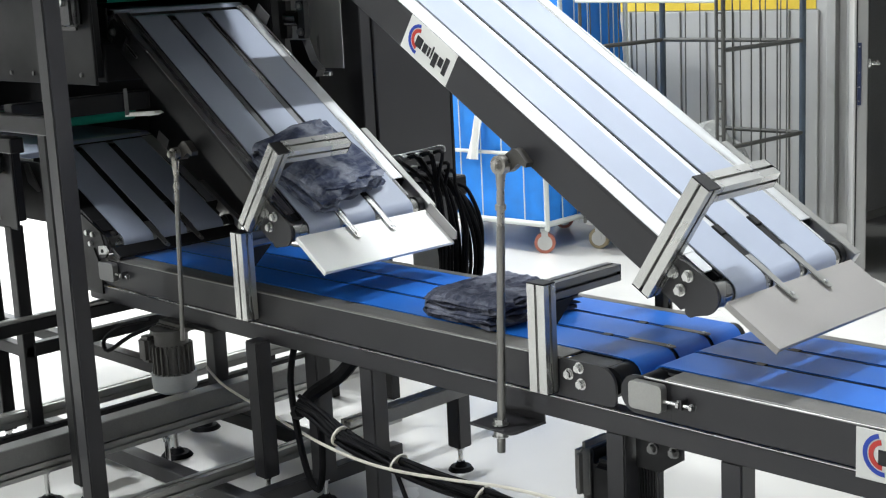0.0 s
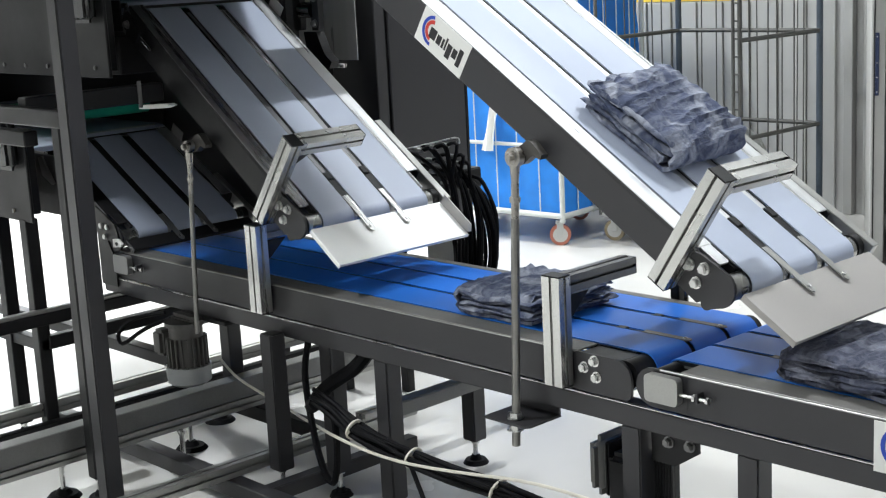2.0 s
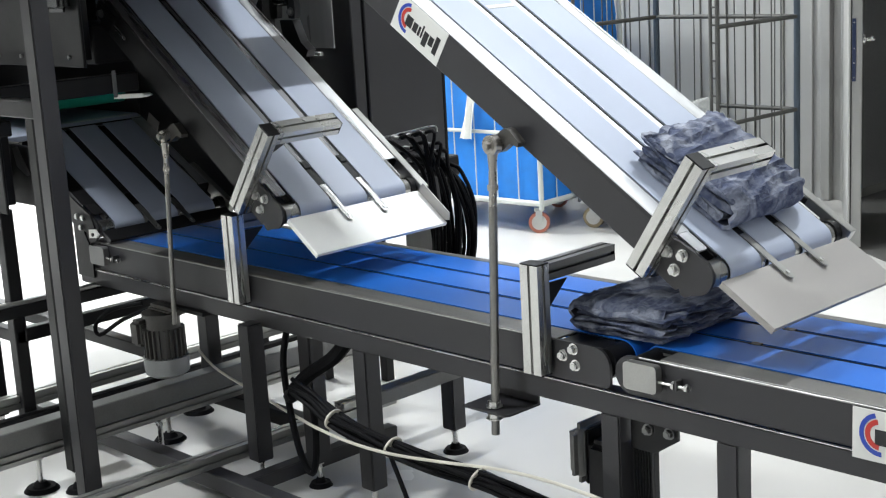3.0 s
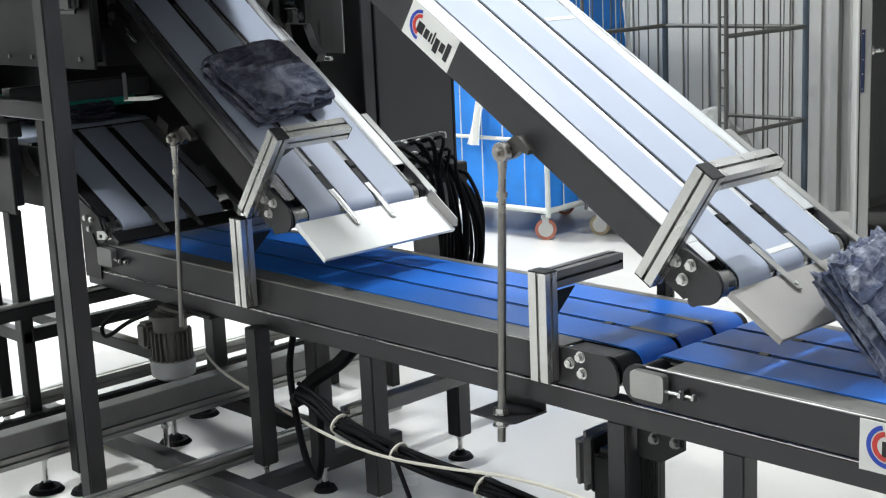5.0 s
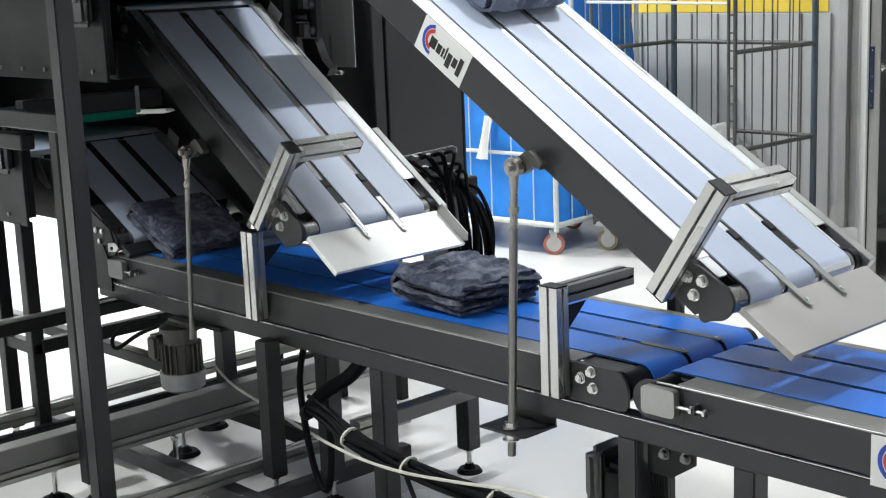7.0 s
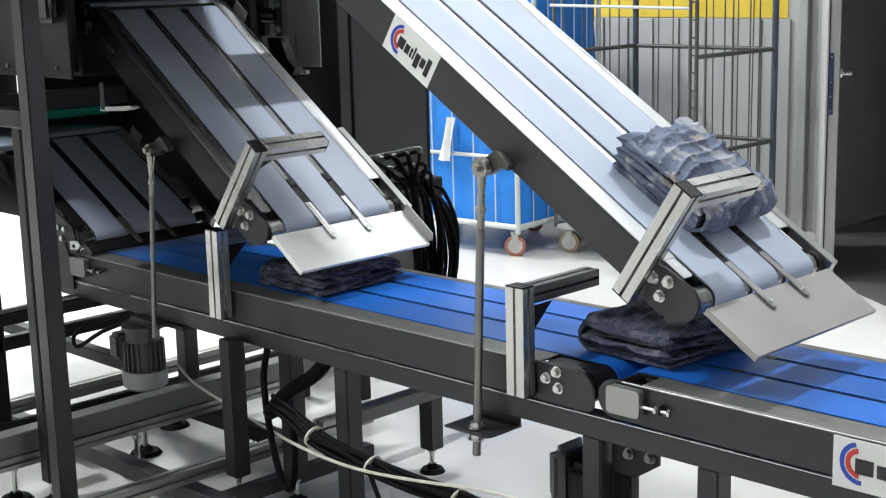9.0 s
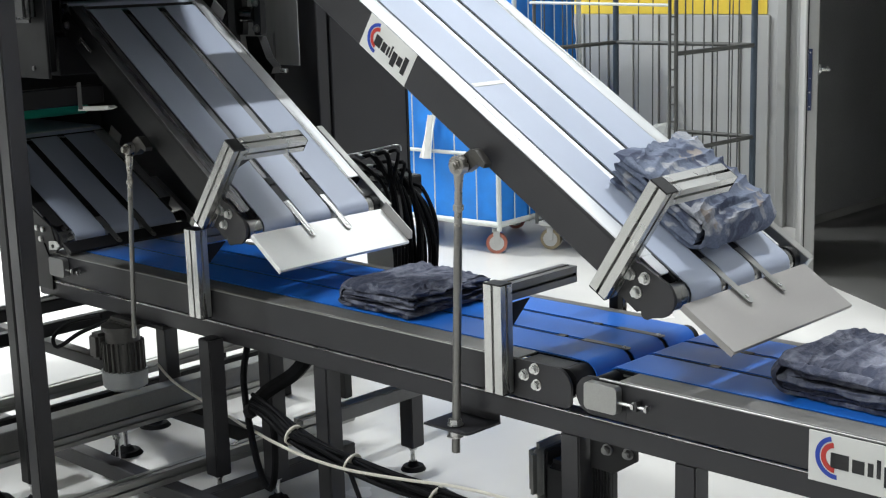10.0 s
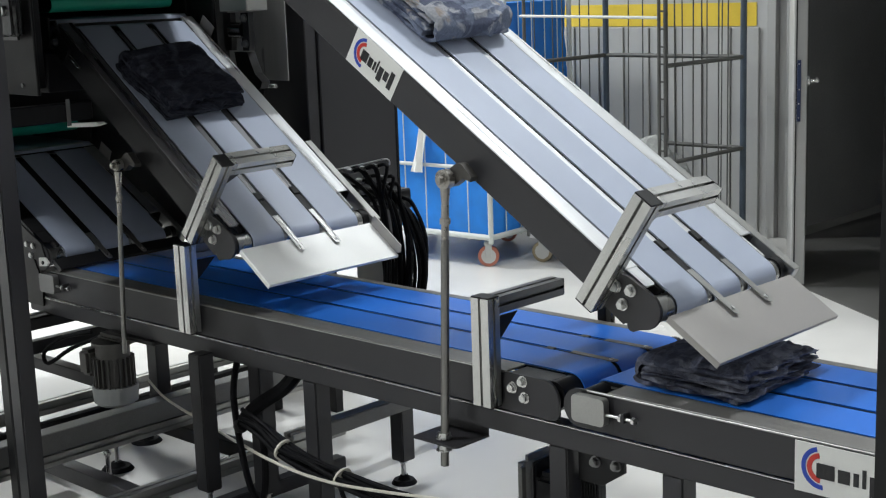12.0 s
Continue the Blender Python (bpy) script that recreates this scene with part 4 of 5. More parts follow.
housing(-3.3, -1.62, 1.367, 2.2, -0.15, "black machine housing beside the upper deck")
lower_housing = housing(-3.3, -1.92, 0.862, 1.20, -0.345, "black machine housing beside the lower deck")
part("recess_plate", box((-3.3, -0.215, 0.868), (-1.945, -0.200, 1.085), 0.002), BLACK, lower_housing)
part("side_shelf", box((-3.3, -0.215, 1.0855), (-2.11, -0.019, 1.108), 0.003), BELTW, lower_housing, "pale shelf beside the deck")
part("latch", prism([(-2.06, 1.075), (-2.03, 1.082), (-2.0, 1.04), (-1.955, 0.985), (-1.975, 0.98), (-2.04, 1.01)], -0.226, -0.2195, "y"), ALUDARK, lower_housing, "dull metal latch plate")
part("shelf_edge", box((-3.3, -0.219, 1.089), (-2.0, -0.2155, 1.097), 0.001), ALUMID, lower_housing, "bright edge strip")
# Hood and end plate are out of view, added to block lamp light.
part_top = thing("machine_hood", pose(0, 0, 0), "unseen dark hood added to block light above the upper deck", "machine housing")
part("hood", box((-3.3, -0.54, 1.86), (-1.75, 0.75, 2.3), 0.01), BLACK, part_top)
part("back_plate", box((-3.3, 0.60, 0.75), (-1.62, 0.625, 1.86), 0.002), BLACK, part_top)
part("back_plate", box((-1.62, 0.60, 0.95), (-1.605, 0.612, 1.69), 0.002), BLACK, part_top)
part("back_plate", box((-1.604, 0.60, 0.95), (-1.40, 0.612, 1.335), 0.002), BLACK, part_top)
part("end_blocker", box((-3.44, -0.36, 1.08), (-3.42, 0.62, 2.3), 0.002), BLACK, part_top, "black plate blocking light at the unseen end")
# Unseen plate, outlined backwards from the shadow it casts on the middle incline.
part("shade_plate", prism([(-1.75, -0.86), (-1.06, -0.86), (-1.06, 0.80), (-1.31, 0.80), (-1.32, 0.505), (-1.75, 0.54)], 1.74, 1.76, "z"), BLACK, part_top)
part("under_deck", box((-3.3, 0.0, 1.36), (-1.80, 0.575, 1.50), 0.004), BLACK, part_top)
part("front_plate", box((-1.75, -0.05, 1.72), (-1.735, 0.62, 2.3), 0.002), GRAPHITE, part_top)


def control_cabinet():
    c = thing("control_cabinet", pose(0, 0, 0), "tall dark grey steel cabinet behind the conveyors", "cabinet")
    part("body", box((-2.3, 0.92, 0.62), (-1.402, 1.322, 2.3), 0.004), GRAPHITE, c)
    part("door", box((-1.402, 0.922, 0.63), (-1.385, 1.318, 2.29), 0.004), GRAPHITE, c, "smooth grey door")
    part("door_seal", box((-1.40, 1.319, 0.63), (-1.386, 1.334, 2.29), 0.002), BLACK, c, "black door seal")
    part("corner_post", box((-1.46, 0.86, 0.62), (-1.392, 0.915, 2.3), 0.004), GRAPHITE, c)
    for x in (-2.28, -1.45):
        for y in (0.94, 1.27):
            part("leg", box((x, y, 0.0), (x + 0.04, y + 0.04, 0.622), 0.002), BLACK, c)
    return c


control_cabinet()
p = thing("steel_panel", pose(-1.690, 0.80, 0), "brushed steel panel standing behind the conveyor", "panel")
part("sheet", box((-0.09, 0, 1.352), (0.262, 0.004, 2.4), 0.001), SHEET, p, "brushed sheet steel")
part("flat_bar", box((0.02, -0.03, 1.325), (0.21, -0.012, 1.340), 0.001), STEEL, p)
part("upright", box((0.02, 0.005, 0.0), (0.06, 0.045, 2.4), 0.003), BLACK, p)
bb = thing("bearing_bracket", pose(-1.60, 0.625, 0), "black bearing bracket beside the upper deck", "bracket")
part("mount_plate", box((0.0, 0.0, 1.62), (0.165, 0.10, 1.70), 0.004), ALUMID, bb, "worn grey mounting plate")
for x in (0.012, 0.118):
    part("cheek", prism([(x, 1.475), (x + 0.035, 1.475), (x + 0.040, 1.50), (x + 0.040, 1.615), (x - 0.005, 1.615), (x - 0.005, 1.50)], 0.01, 0.035, "y"), BLACK, bb)
part("bearing", cyl((0.048, 0.022, 1.55), (0.122, 0.022, 1.55), 0.030, n=18), GLOSSBLACK, bb, smooth=True)
part("arm", prism([(0.06, 1.47), (0.135, 1.47), (0.175, 1.39), (0.215, 1.36), (0.20, 1.335), (0.10, 1.335), (0.075, 1.40)], 0.012, 0.05, "y"), BLACK, bb, "black casting below the bearing")
for z in (1.50, 1.595):
    part("bolt", hex_bolt((0.135, 0.01, z)), ALUDARK, bb, smooth=True)

tb = thing("tail_bracket", pose(0, 0, 0), "black plate joining the short incline to the flat conveyor", "bracket")
part("plate", prism([(-2.06, 0.56), (-1.95, 0.56), (-1.945, 0.66), (-1.99, 0.735), (-1.90, 0.735), (-1.93, 0.80), (-2.06, 0.86)], -0.016, -0.009, "y"), BLACK, tb)
part("white_clip", prism([(-1.935, 0.716), (-1.885, 0.722), (-1.872, 0.735), (-1.895, 0.752), (-1.935, 0.748)], -0.026, -0.017, "y"), WHITEPL, tb, "small white clip")
part("screw", cyl((-1.905, -0.026, 0.733), (-1.905, -0.030, 0.733), 0.007, n=12), BLACK, tb)

# ventilated box and hoses beside the main belt
vb = thing("valve_box", pose(-1.0, 0.80, 0), "grey vented electric box with pneumatic fittings", "electric box")
part("case", box((-0.10, 0, 0.50), (0.05, 0.12, 0.72), 0.006), GREYPL, vb)
bm = bmesh.new()
for k in range(6):
    add_box(bm, (0.050, 0.02, 0.56 + 0.022 * k), (0.053, 0.10, 0.57 + 0.022 * k), 0)
part("vent_slots", bm, BLACK, vb, "dark vent slots")
part("manifold", box((-0.08, -0.01, 0.90), (0.14, 0.07, 0.975), 0.006), BLACK, vb)
part("thin_wire", add_tube_path(bmesh.new(), ((-0.17, -0.03, 1.03), (0.0, -0.03, 1.065), (0.12, -0.03, 1.09), (0.135, -0.03, 1.07)), 0.003, 6), STEEL, vb, "thin steel wire")

hb = thing("hose_bundle", pose(-0.95, 0.76, 0), "bundle of black pneumatic hoses bending to the floor", "hoses")
rnd = random.Random(4)
for k in range(20):
    row, col = divmod(k, 5)
    x0, z0 = -0.13 + 0.048 * col + rnd.uniform(-0.012, 0.012), 1.03 - 0.045 * row + 0.012 * col + rnd.uniform(-0.01, 0.01)
    b = -0.045 + 0.03 * row + rnd.uniform(-0.012, 0.012)
    e = 0.030 + 0.0062 * k + rnd.uniform(-0.02, 0.02)
    sw = rnd.uniform(-0.012, 0.014)
    pts = [(x0, b, z0), (x0 + 0.055, b, z0 + 0.004), (0.060 + e * 0.55, b + sw, 0.925 + 0.25 * (z0 - 0.95)), (0.055 + e, b + 0.01, 0.80 + sw), (0.050 + e, b + 0.02 - sw, 0.66), (0.035 + e * 0.8, b + 0.02, 0.52)]
    hose = part("hose", add_tube_path(bmesh.new(), pts, rnd.uniform(0.0062, 0.0095), 8), RUBBER, hb, smooth=True)
    bm = cyl((x0 - 0.022, b, z0 - 0.001), (x0 - 0.004, b, z0), 0.0105, n=6)
    add_cyl(bm, (x0 - 0.004, b, z0), (x0 + 0.012, b, z0 + 0.001), 0.0088, n=12)
    part("fitting", bm, ALUDARK, hose, "push-in metal fitting")

# cables under the conveyor
cb = thing("cable_bundle", pose(0, 0, 0), "thick black cable bundle with pale ties sagging under the conveyor", "cables")
rnd = random.Random(9)
line = [(-0.66, -0.10, 0.40), (-0.57, -0.10, 0.375), (-0.48, -0.10, 0.335), (-0.36, -0.10, 0.315), (-0.22, -0.10, 0.305), (-0.05, -0.10, 0.295), (0.12, -0.10, 0.290), (0.30, -0.11, 0.285), (0.6, -0.12, 0.26)]
for k in range(12):
    a = 2 * math.pi * k / 12
    rr = 0.024 if k % 2 else 0.012
    pts = [(x + rnd.uniform(-0.01, 0.01), y + rr * math.cos(a) + rnd.uniform(-0.004, 0.004), z + 0.9 * rr * math.sin(a) + rnd.uniform(-0.006, 0.006)) for x, y, z in line]
    part("cable", add_tube_path(bmesh.new(), pts, 0.0075, 7), RUBBER, cb, smooth=True)
for i in (2, 4, 6):
    x, y, z = line[i]
    bm = cyl((x - 0.003, y, z + 0.001), (x + 0.003, y, z - 0.001), 0.034, n=20)
    part("cable_tie", bm, WHITECABLE, cb, "pale cable tie")
wc = thing("white_cable", pose(0, 0, 0), "single white cable sagging under the conveyor", "cable")
part("jacket", add_tube_path(bmesh.new(), ((-1.47, 0.10, 0.33), (-1.40, 0.10, 0.29), (-1.301, 0.10, 0.262), (-1.063, 0.08, 0.235), (-0.90, 0.02, 0.25), (-0.766, -0.03, 0.268), (-0.552, -0.12, 0.302), (-0.36, -0.15, 0.306), (-0.183, -0.15, 0.310), (0.03, -0.15, 0.335), (0.258, -0.15, 0.367), (0.47, -0.15, 0.376), (0.75, -0.15, 0.36)), 0.0048, 8), WHITECABLE, wc, smooth=True)
lc = thing("black_cable", pose(0, 0, 0), "black cable hanging in loops from the conveyor", "cable")
part("jacket", add_tube_path(bmesh.new(), ((-0.83, 0.02, 0.54), (-0.80, -0.03, 0.44), (-0.745, -0.06, 0.30), (-0.68, -0.08, 0.17), (-0.63, -0.08, 0.12), (-0.60, -0.08, 0.20), (-0.60, -0.08, 0.33), (-0.64, -0.08, 0.40)), 0.011, 8), RUBBER, lc, smooth=True)
part("jacket", add_tube_path(bmesh.new(), ((-0.56, 0.05, 0.54), (-0.62, 0.03, 0.47), (-0.72, 0.0, 0.40), (-0.76, -0.04, 0.34), (-0.66, -0.10, 0.38)), 0.024, 8), RUBBER, lc, smooth=True)
part("jacket", add_tube_path(bmesh.new(), ((-0.24, -0.11, 0.32), (-0.18, -0.13, 0.26), (-0.12, -0.14, 0.17), (-0.07, -0.14, 0.05)), 0.007, 7), RUBBER, lc, smooth=True)
pc = thing("black_cable", pose(0, 0, 0), "black cable looping below the conveyor tail", "cable")
part("jacket", add_tube_path(bmesh.new(), ((-1.66, 0.0, 0.50), (-1.78, -0.05, 0.47), (-1.86, -0.08, 0.41), (-1.84, -0.08, 0.37), (-1.72, -0.05, 0.44), (-1.58, 0.0, 0.50)), 0.008, 7), RUBBER, pc, smooth=True)


# ---------------------------------------------------------------- carts behind
def caster(parent, x, y, tyre, turn=0.0):
    c = part("caster", box((-0.028, -0.020, 0.13), (0.028, 0.020, 0.155), 0.003), GREYPL, parent, at=pose(x, y, 0, 0, 0, turn))
    part("fork", box((-0.020, -0.026, 0.055), (0.020, -0.022, 0.14), 0.004), GREYPL, c)
    part("fork", box((-0.020, 0.022, 0.055), (0.020, 0.026, 0.14), 0.004), GREYPL, c)
    bm = cyl((0, -0.018, 0.064), (0, 0.018, 0.064), 0.064, n=28)
    part("tyre", bm, tyre, c, "worn caster tyre", smooth=True)
    part("hub", cyl((0, -0.020, 0.064), (0, 0.020, 0.064), 0.045, n=24), GREYPL, c, smooth=True)
    return c


def bag_mesh(lo, hi, seed, bulge=0.02):
    """A fabric bag that bulges between its wires and creases."""
    bm = box(lo, hi, 0)
    bmesh.ops.subdivide_edges(bm, edges=bm.edges[:], cuts=23, use_grid_fill=True)
    c = (Vector(lo) + Vector(hi)) / 2
    for v in bm.verts:
        d = v.co - c
        n = Vector((d.x / (hi[0] - lo[0]), d.y / (hi[1] - lo[1]), 0)) * 2
        w = noise.noise(Vector((v.co.x * 4, v.co.y * 4, v.co.z * 1.5 + seed))) + 0.5 * noise.noise(v.co * 11)
        v.co += n * bulge * w
    return bm


def laundry_cart(at, lx, ly, h, label):
    c = thing("laundry_cart", at, label, "cart", "laundry carts")
    part("bag", bag_mesh((0.02, 0.02, 0.165), (lx - 0.02, ly - 0.02, h), lx), BLUEBAG, c, "bright blue fabric bag", smooth=True)
    for x in (0, lx):
        for y in (0, ly):
            part("post", cyl((x, y, 0.15), (x, y, h + 0.03), 0.016, n=12), CREAM, c, smooth=True)
    for z in (0.185, 0.60, h + 0.02):
        bm = bmesh.new()
        rr = 0.018 if z < 0.2 else 0.012
        for a, b in (((0, 0), (lx, 0)), ((lx, 0), (lx, ly)), ((lx, ly), (0, ly)), ((0, ly), (0, 0))):
            add_cyl(bm, (*a, z), (*b, z), rr, n=10)
        part("hoop", bm, CREAM, c, "pale painted tube hoop", smooth=True)
    n = int(lx / 0.145)
    for k in range(1, n):
        part("wire", cyl((lx * k / n, -0.004, 0.16), (lx * k / n, -0.004, h + 0.02), 0.004, n=6), CREAM, c)
    for k in range(1, 5):
        part("wire", cyl((lx + 0.004, ly * k / 5, 0.16), (lx + 0.004, ly * k / 5, h + 0.02), 0.004, n=6), CREAM, c)
    for x in (0.05, lx - 0.06):
        for y in (0.05, ly - 0.05):
            caster(c, x, y, ORANGE, 35)
    return c


laundry_cart(pose(-3.91, 3.345, 0, 0, 0, 4.0), 1.15, 0.75, 1.05, "cream wire laundry cart lined with a blue fabric bag")
cl = thing("white_cloth", pose(-3.262, 3.385, 0.0), "white cloth strip hanging over the cart side", "cloth")
bm = bmesh.new()
bmesh.ops.create_grid(bm, x_segments=6, y_segments=14, size=0.5)
for v in bm.verts:
    s, t = v.co.x, v.co.y
    v.co = Vector((0.085 * s * (1 - 0.35 * t) + 0.075 * t, -0.035 + 0.012 * math.sin(9 * s + 3 * t), 0.69 + 0.27 * t))
r = bmesh.ops.extrude_face_region(bm, geom=bm.faces[:])
bmesh.ops.translate(bm, vec=(0, 0.006, 0), verts=[g for g in r["geom"] if isinstance(g, bmesh.types.BMVert)])
part("cloth", bm, WHITEPL, cl, smooth=True)
laundry_cart(pose(-4.05, 4.10, 0, 0, 0, 0), 0.85, 0.66, 1.55, "tall wire laundry cart lined with a blue fabric bag")


def roll_cage(x0, x1, y0, y1, h):
    c = thing("roll_cage", pose(0, 0, 0), "tall grey wire roll cage on casters, nearly empty", "roll cage")
    for x in (x0, x1):
        for y in (y0, y1):
            part("post", cyl((x, y, 0.16), (x, y, h), 0.019 if y == y1 else 0.011, n=12), WIREBLUE if y == y1 else WIRE, c, smooth=True)
    part("post", cyl((x1 - 0.035, y0 - 0.01, 0.16), (x1 - 0.035, y0 - 0.01, h), 0.010, n=10), WIRE, c, smooth=True)
    rung = part("rung", cyl((x1 - 0.035, y0 - 0.01, 0.55), (x1, y0 - 0.01, 0.55), 0.005, n=6), WIRE, c)
    for k in range(1, 14):
        same("rung", rung, c, pose(0, 0, 0.095 * k))
    for z in (0.17, 0.668, 1.205, h):
        for a, b in (((x1, y0), (x1, y1)), ((x0, y1), (x1, y1)), ((x0, y0), (x0, y1))):
            part("cross_tube", cyl((*a, z), (*b, z), 0.013, n=10), WIRE, c, smooth=True)
    for i in range(1, 7):
        x = x0 + (x1 - x0) * (i + 0.25 * (i % 2)) / 7
        part("wire", cyl((x + 0.01 * math.sin(5 * i), y1, 0.17), (x, y1, h), 0.0042, n=6), WIRE, c)
    for i in range(1, 6):
        y = y0 + (y1 - y0) * (i - 0.3 * (i % 2)) / 6
        part("wire", cyl((x1, y, 0.17), (x1, y + 0.008 * math.sin(4 * i), h), 0.0042, n=6), WIRE, c)
        part("wire", cyl((x0, y, 0.17), (x0, y, h), 0.0042, n=6), WIRE, c)
    part("handle_bar", cyl((x0 - 0.02, y0 - 0.01, 1.483), (x1 - 0.04, y0 - 0.01, 1.466), 0.0085, n=10), CREAM, c, "pale tube across the open front", smooth=True)
    part("deck", box((x0, y0, 0.15), (x1, y1, 0.175), 0.004), GREYPL, c)
    for x in (x0 + 0.06, x1 - 0.06):
        for y in (y0 + 0.06, y1 - 0.06):
            caster(c, x, y, BROWN, 20)
    part("tow_bar", cyl((x0 + 0.18, y0 - 0.06, 0.22), (x0 + 0.46, y0 - 0.04, 0.08), 0.018, n=10), GREYPL, c, "pale tow bar", smooth=True)
    return c


roll_cage(-2.70, -1.70, 3.70, 4.50, 1.9)
fb = thing("plastic_film", pose(-2.25, 4.08, 0.176), "crumpled heap of clear plastic film in the cage", "plastic film")
bm = bmesh.new()
bmesh.ops.create_icosphere(bm, subdivisions=4, radius=1)
for v in bm.verts:
    n = noise.noise(v.co * 2.2) * 0.30 + noise.noise(v.co * 6) * 0.14
    v.co = Vector((v.co.x * 0.40, v.co.y * 0.32, max(0, (v.co.z * 0.5 + 0.32) * 0.72))) * (1 + 0.4 * n)
part("film", bm, FILM, fb)

fp = thing("dark_post", pose(1.95, -1.2, 0), "dark machine post close beside the walkway", "post")
part("post", box((0, -0.02, 0), (0.06, 0.05, 2.4), 0.006, 2), BLACK, fp)
part("base_plate", box((-0.02, -0.05, 0), (0.09, 0.08, 0.008), 0.002), BLACK, fp)


# ---------------------------------------------------------------- folded garments
GL, GW, GH = 0.31, 0.33, 0.078


def wrinkle(p, seed, k=1.0):
    """Height of the cloth: creases that run across the fold, soft swells and fine puckers."""
    bend = 0.9 * noise.noise(Vector((p.y * 4.0, p.x * 2.0, seed * 1.3)))
    ridge = 1 - abs(noise.noise(Vector((p.x * 25 + 1.3 * bend + 4 * p.y + seed, p.y * 1.5, p.z * 9 + seed))))
    fine = 1 - abs(noise.noise(Vector((p.x * 50 + 3 * bend + 8 * p.y, p.y * 3.5 + seed, p.z * 20))))
    swell = noise.noise(Vector((p.x * 6 - seed, p.y * 6, p.z * 5 + seed)))
    fade = 0.5 + 0.9 * max(0.0, noise.noise(Vector((p.x * 5, p.y * 7 + seed, 4.0))) + 0.35)
    return k * (0.0135 * (ridge ** 4 - 0.3) * fade + 0.0065 * (fine ** 3 - 0.35) * fade + 0.005 * swell)


def wrapped_fold(lx, ly, h, th, seed, crumple):
    """Outer cloth wrapped over the leading edge: a thick U of cloth, creased, with a ragged tail."""
    r = h / 2
    n, m = 104, 54
    path = []
    total = 2 * (lx - r) + math.pi * r
    for i in range(n + 1):
        s = total * i / n
        if s < lx - r:
            path.append((Vector((-lx / 2 + s, 0, h)), Vector((0, 0, 1))))
        elif s < lx - r + math.pi * r:
            a = math.pi / 2 - (s - (lx - r)) / r
            path.append((Vector((lx / 2 - r + r * math.cos(a), 0, r + r * math.sin(a))), Vector((math.cos(a), 0, math.sin(a)))))
        else:
            path.append((Vector((lx / 2 - r - (s - (lx - r) - math.pi * r), 0, 0)), Vector((0, 0, -1))))
    bm = bmesh.new()
    sides = []
    for off in (0.0, -th):
        rows = []
        for p, nn in path:
            row = []
            tail = max(0.0, (-p.x - lx / 2 + 0.06) / 0.06)
            for j in range(m + 1):
                t = j / m * 2 - 1
                edge = max(0.0, abs(t) - 0.84) / 0.16
                wob = 0.020 * noise.noise(Vector((p.x * 9, p.z * 9 + seed, 3.0 * (1 if t > 0 else -1)))) + 0.006 * noise.noise(Vector((p.x * 40, seed, t)))
                q = Vector((p.x, t * (ly / 2 + wob), p.z)) + nn * off
                top = nn.z > -0.5
                q += nn * ((wrinkle(q, seed, crumple) - 0.014 * edge * edge) if top else 0.0)
                if top:
                    q.x += tail * tail * (0.030 * noise.noise(Vector((q.y * 13, seed, 0))) + 0.014 * noise.noise(Vector((q.y * 37, seed, 2))))
                    q.z -= 0.008 * tail * tail
                row.append(bm.verts.new(q))
            rows.append(row)
        sides.append(rows)
    o, i_ = sides
    for a in range(len(path) - 1):
        for j in range(m):
            bm.faces.new((o[a][j], o[a][j + 1], o[a + 1][j + 1], o[a + 1][j]))
            bm.faces.new((i_[a][j], i_[a + 1][j], i_[a + 1][j + 1], i_[a][j + 1]))
        for j in (0, m):
            bm.faces.new((o[a][j], o[a + 1][j], i_[a + 1][j], i_[a][j]))
    for a in (0, len(path) - 1):
        for j in range(m):
            bm.faces.new((o[a][j], i_[a][j], i_[a][j + 1], o[a][j + 1]))
    bmesh.ops.recalc_face_normals(bm, faces=bm.faces)
    return bm


def cloth_layer(lx, ly, z0, z1, seed):
    """One inner layer of the fold: rolled at its sides, ragged at its tail, puckered all round."""
    bm = bmesh.new()
    bmesh.ops.create_cube(bm, size=2)
    bmesh.ops.subdivide_edges(bm, edges=bm.edges[:], cuts=23, use_grid_fill=True)
    hz = (z1 - z0) / 2
    for v in bm.verts:
        x, y, z = v.co
        inset = hz * (1 - math.sqrt(max(0.0, 1 - z * z)))
        px = x * (lx / 2 - (inset if abs(x) > 0.9 else 0))
        py = y * (ly / 2 - (inset if abs(y) > 0.9 else 0))
        q = Vector((px, py, (z0 + z1) / 2 + z * hz))
        rim = max(abs(x), abs(y)) ** 6
        q.z += (0.004 + 0.005 * rim) * noise.noise(Vector((q.x * 11, q.y * 11, seed)))
        q.y += 0.016 * noise.noise(Vector((q.x * 9, seed + 5, z * 0.5))) * abs(y) ** 6 + 0.004 * noise.noise(Vector((q.x * 38, q.z * 60, seed))) * abs(y) ** 6
        ragged = 0.034 if x < 0 else 0.010
        q.x += ragged * noise.noise(Vector((q.y * 14, seed + 2, z * 0.5))) * abs(x) ** 6 + 0.4 * ragged * noise.noise(Vector((q.y * 40, seed, 1.0))) * abs(x) ** 6
        v.co = q
    return bm


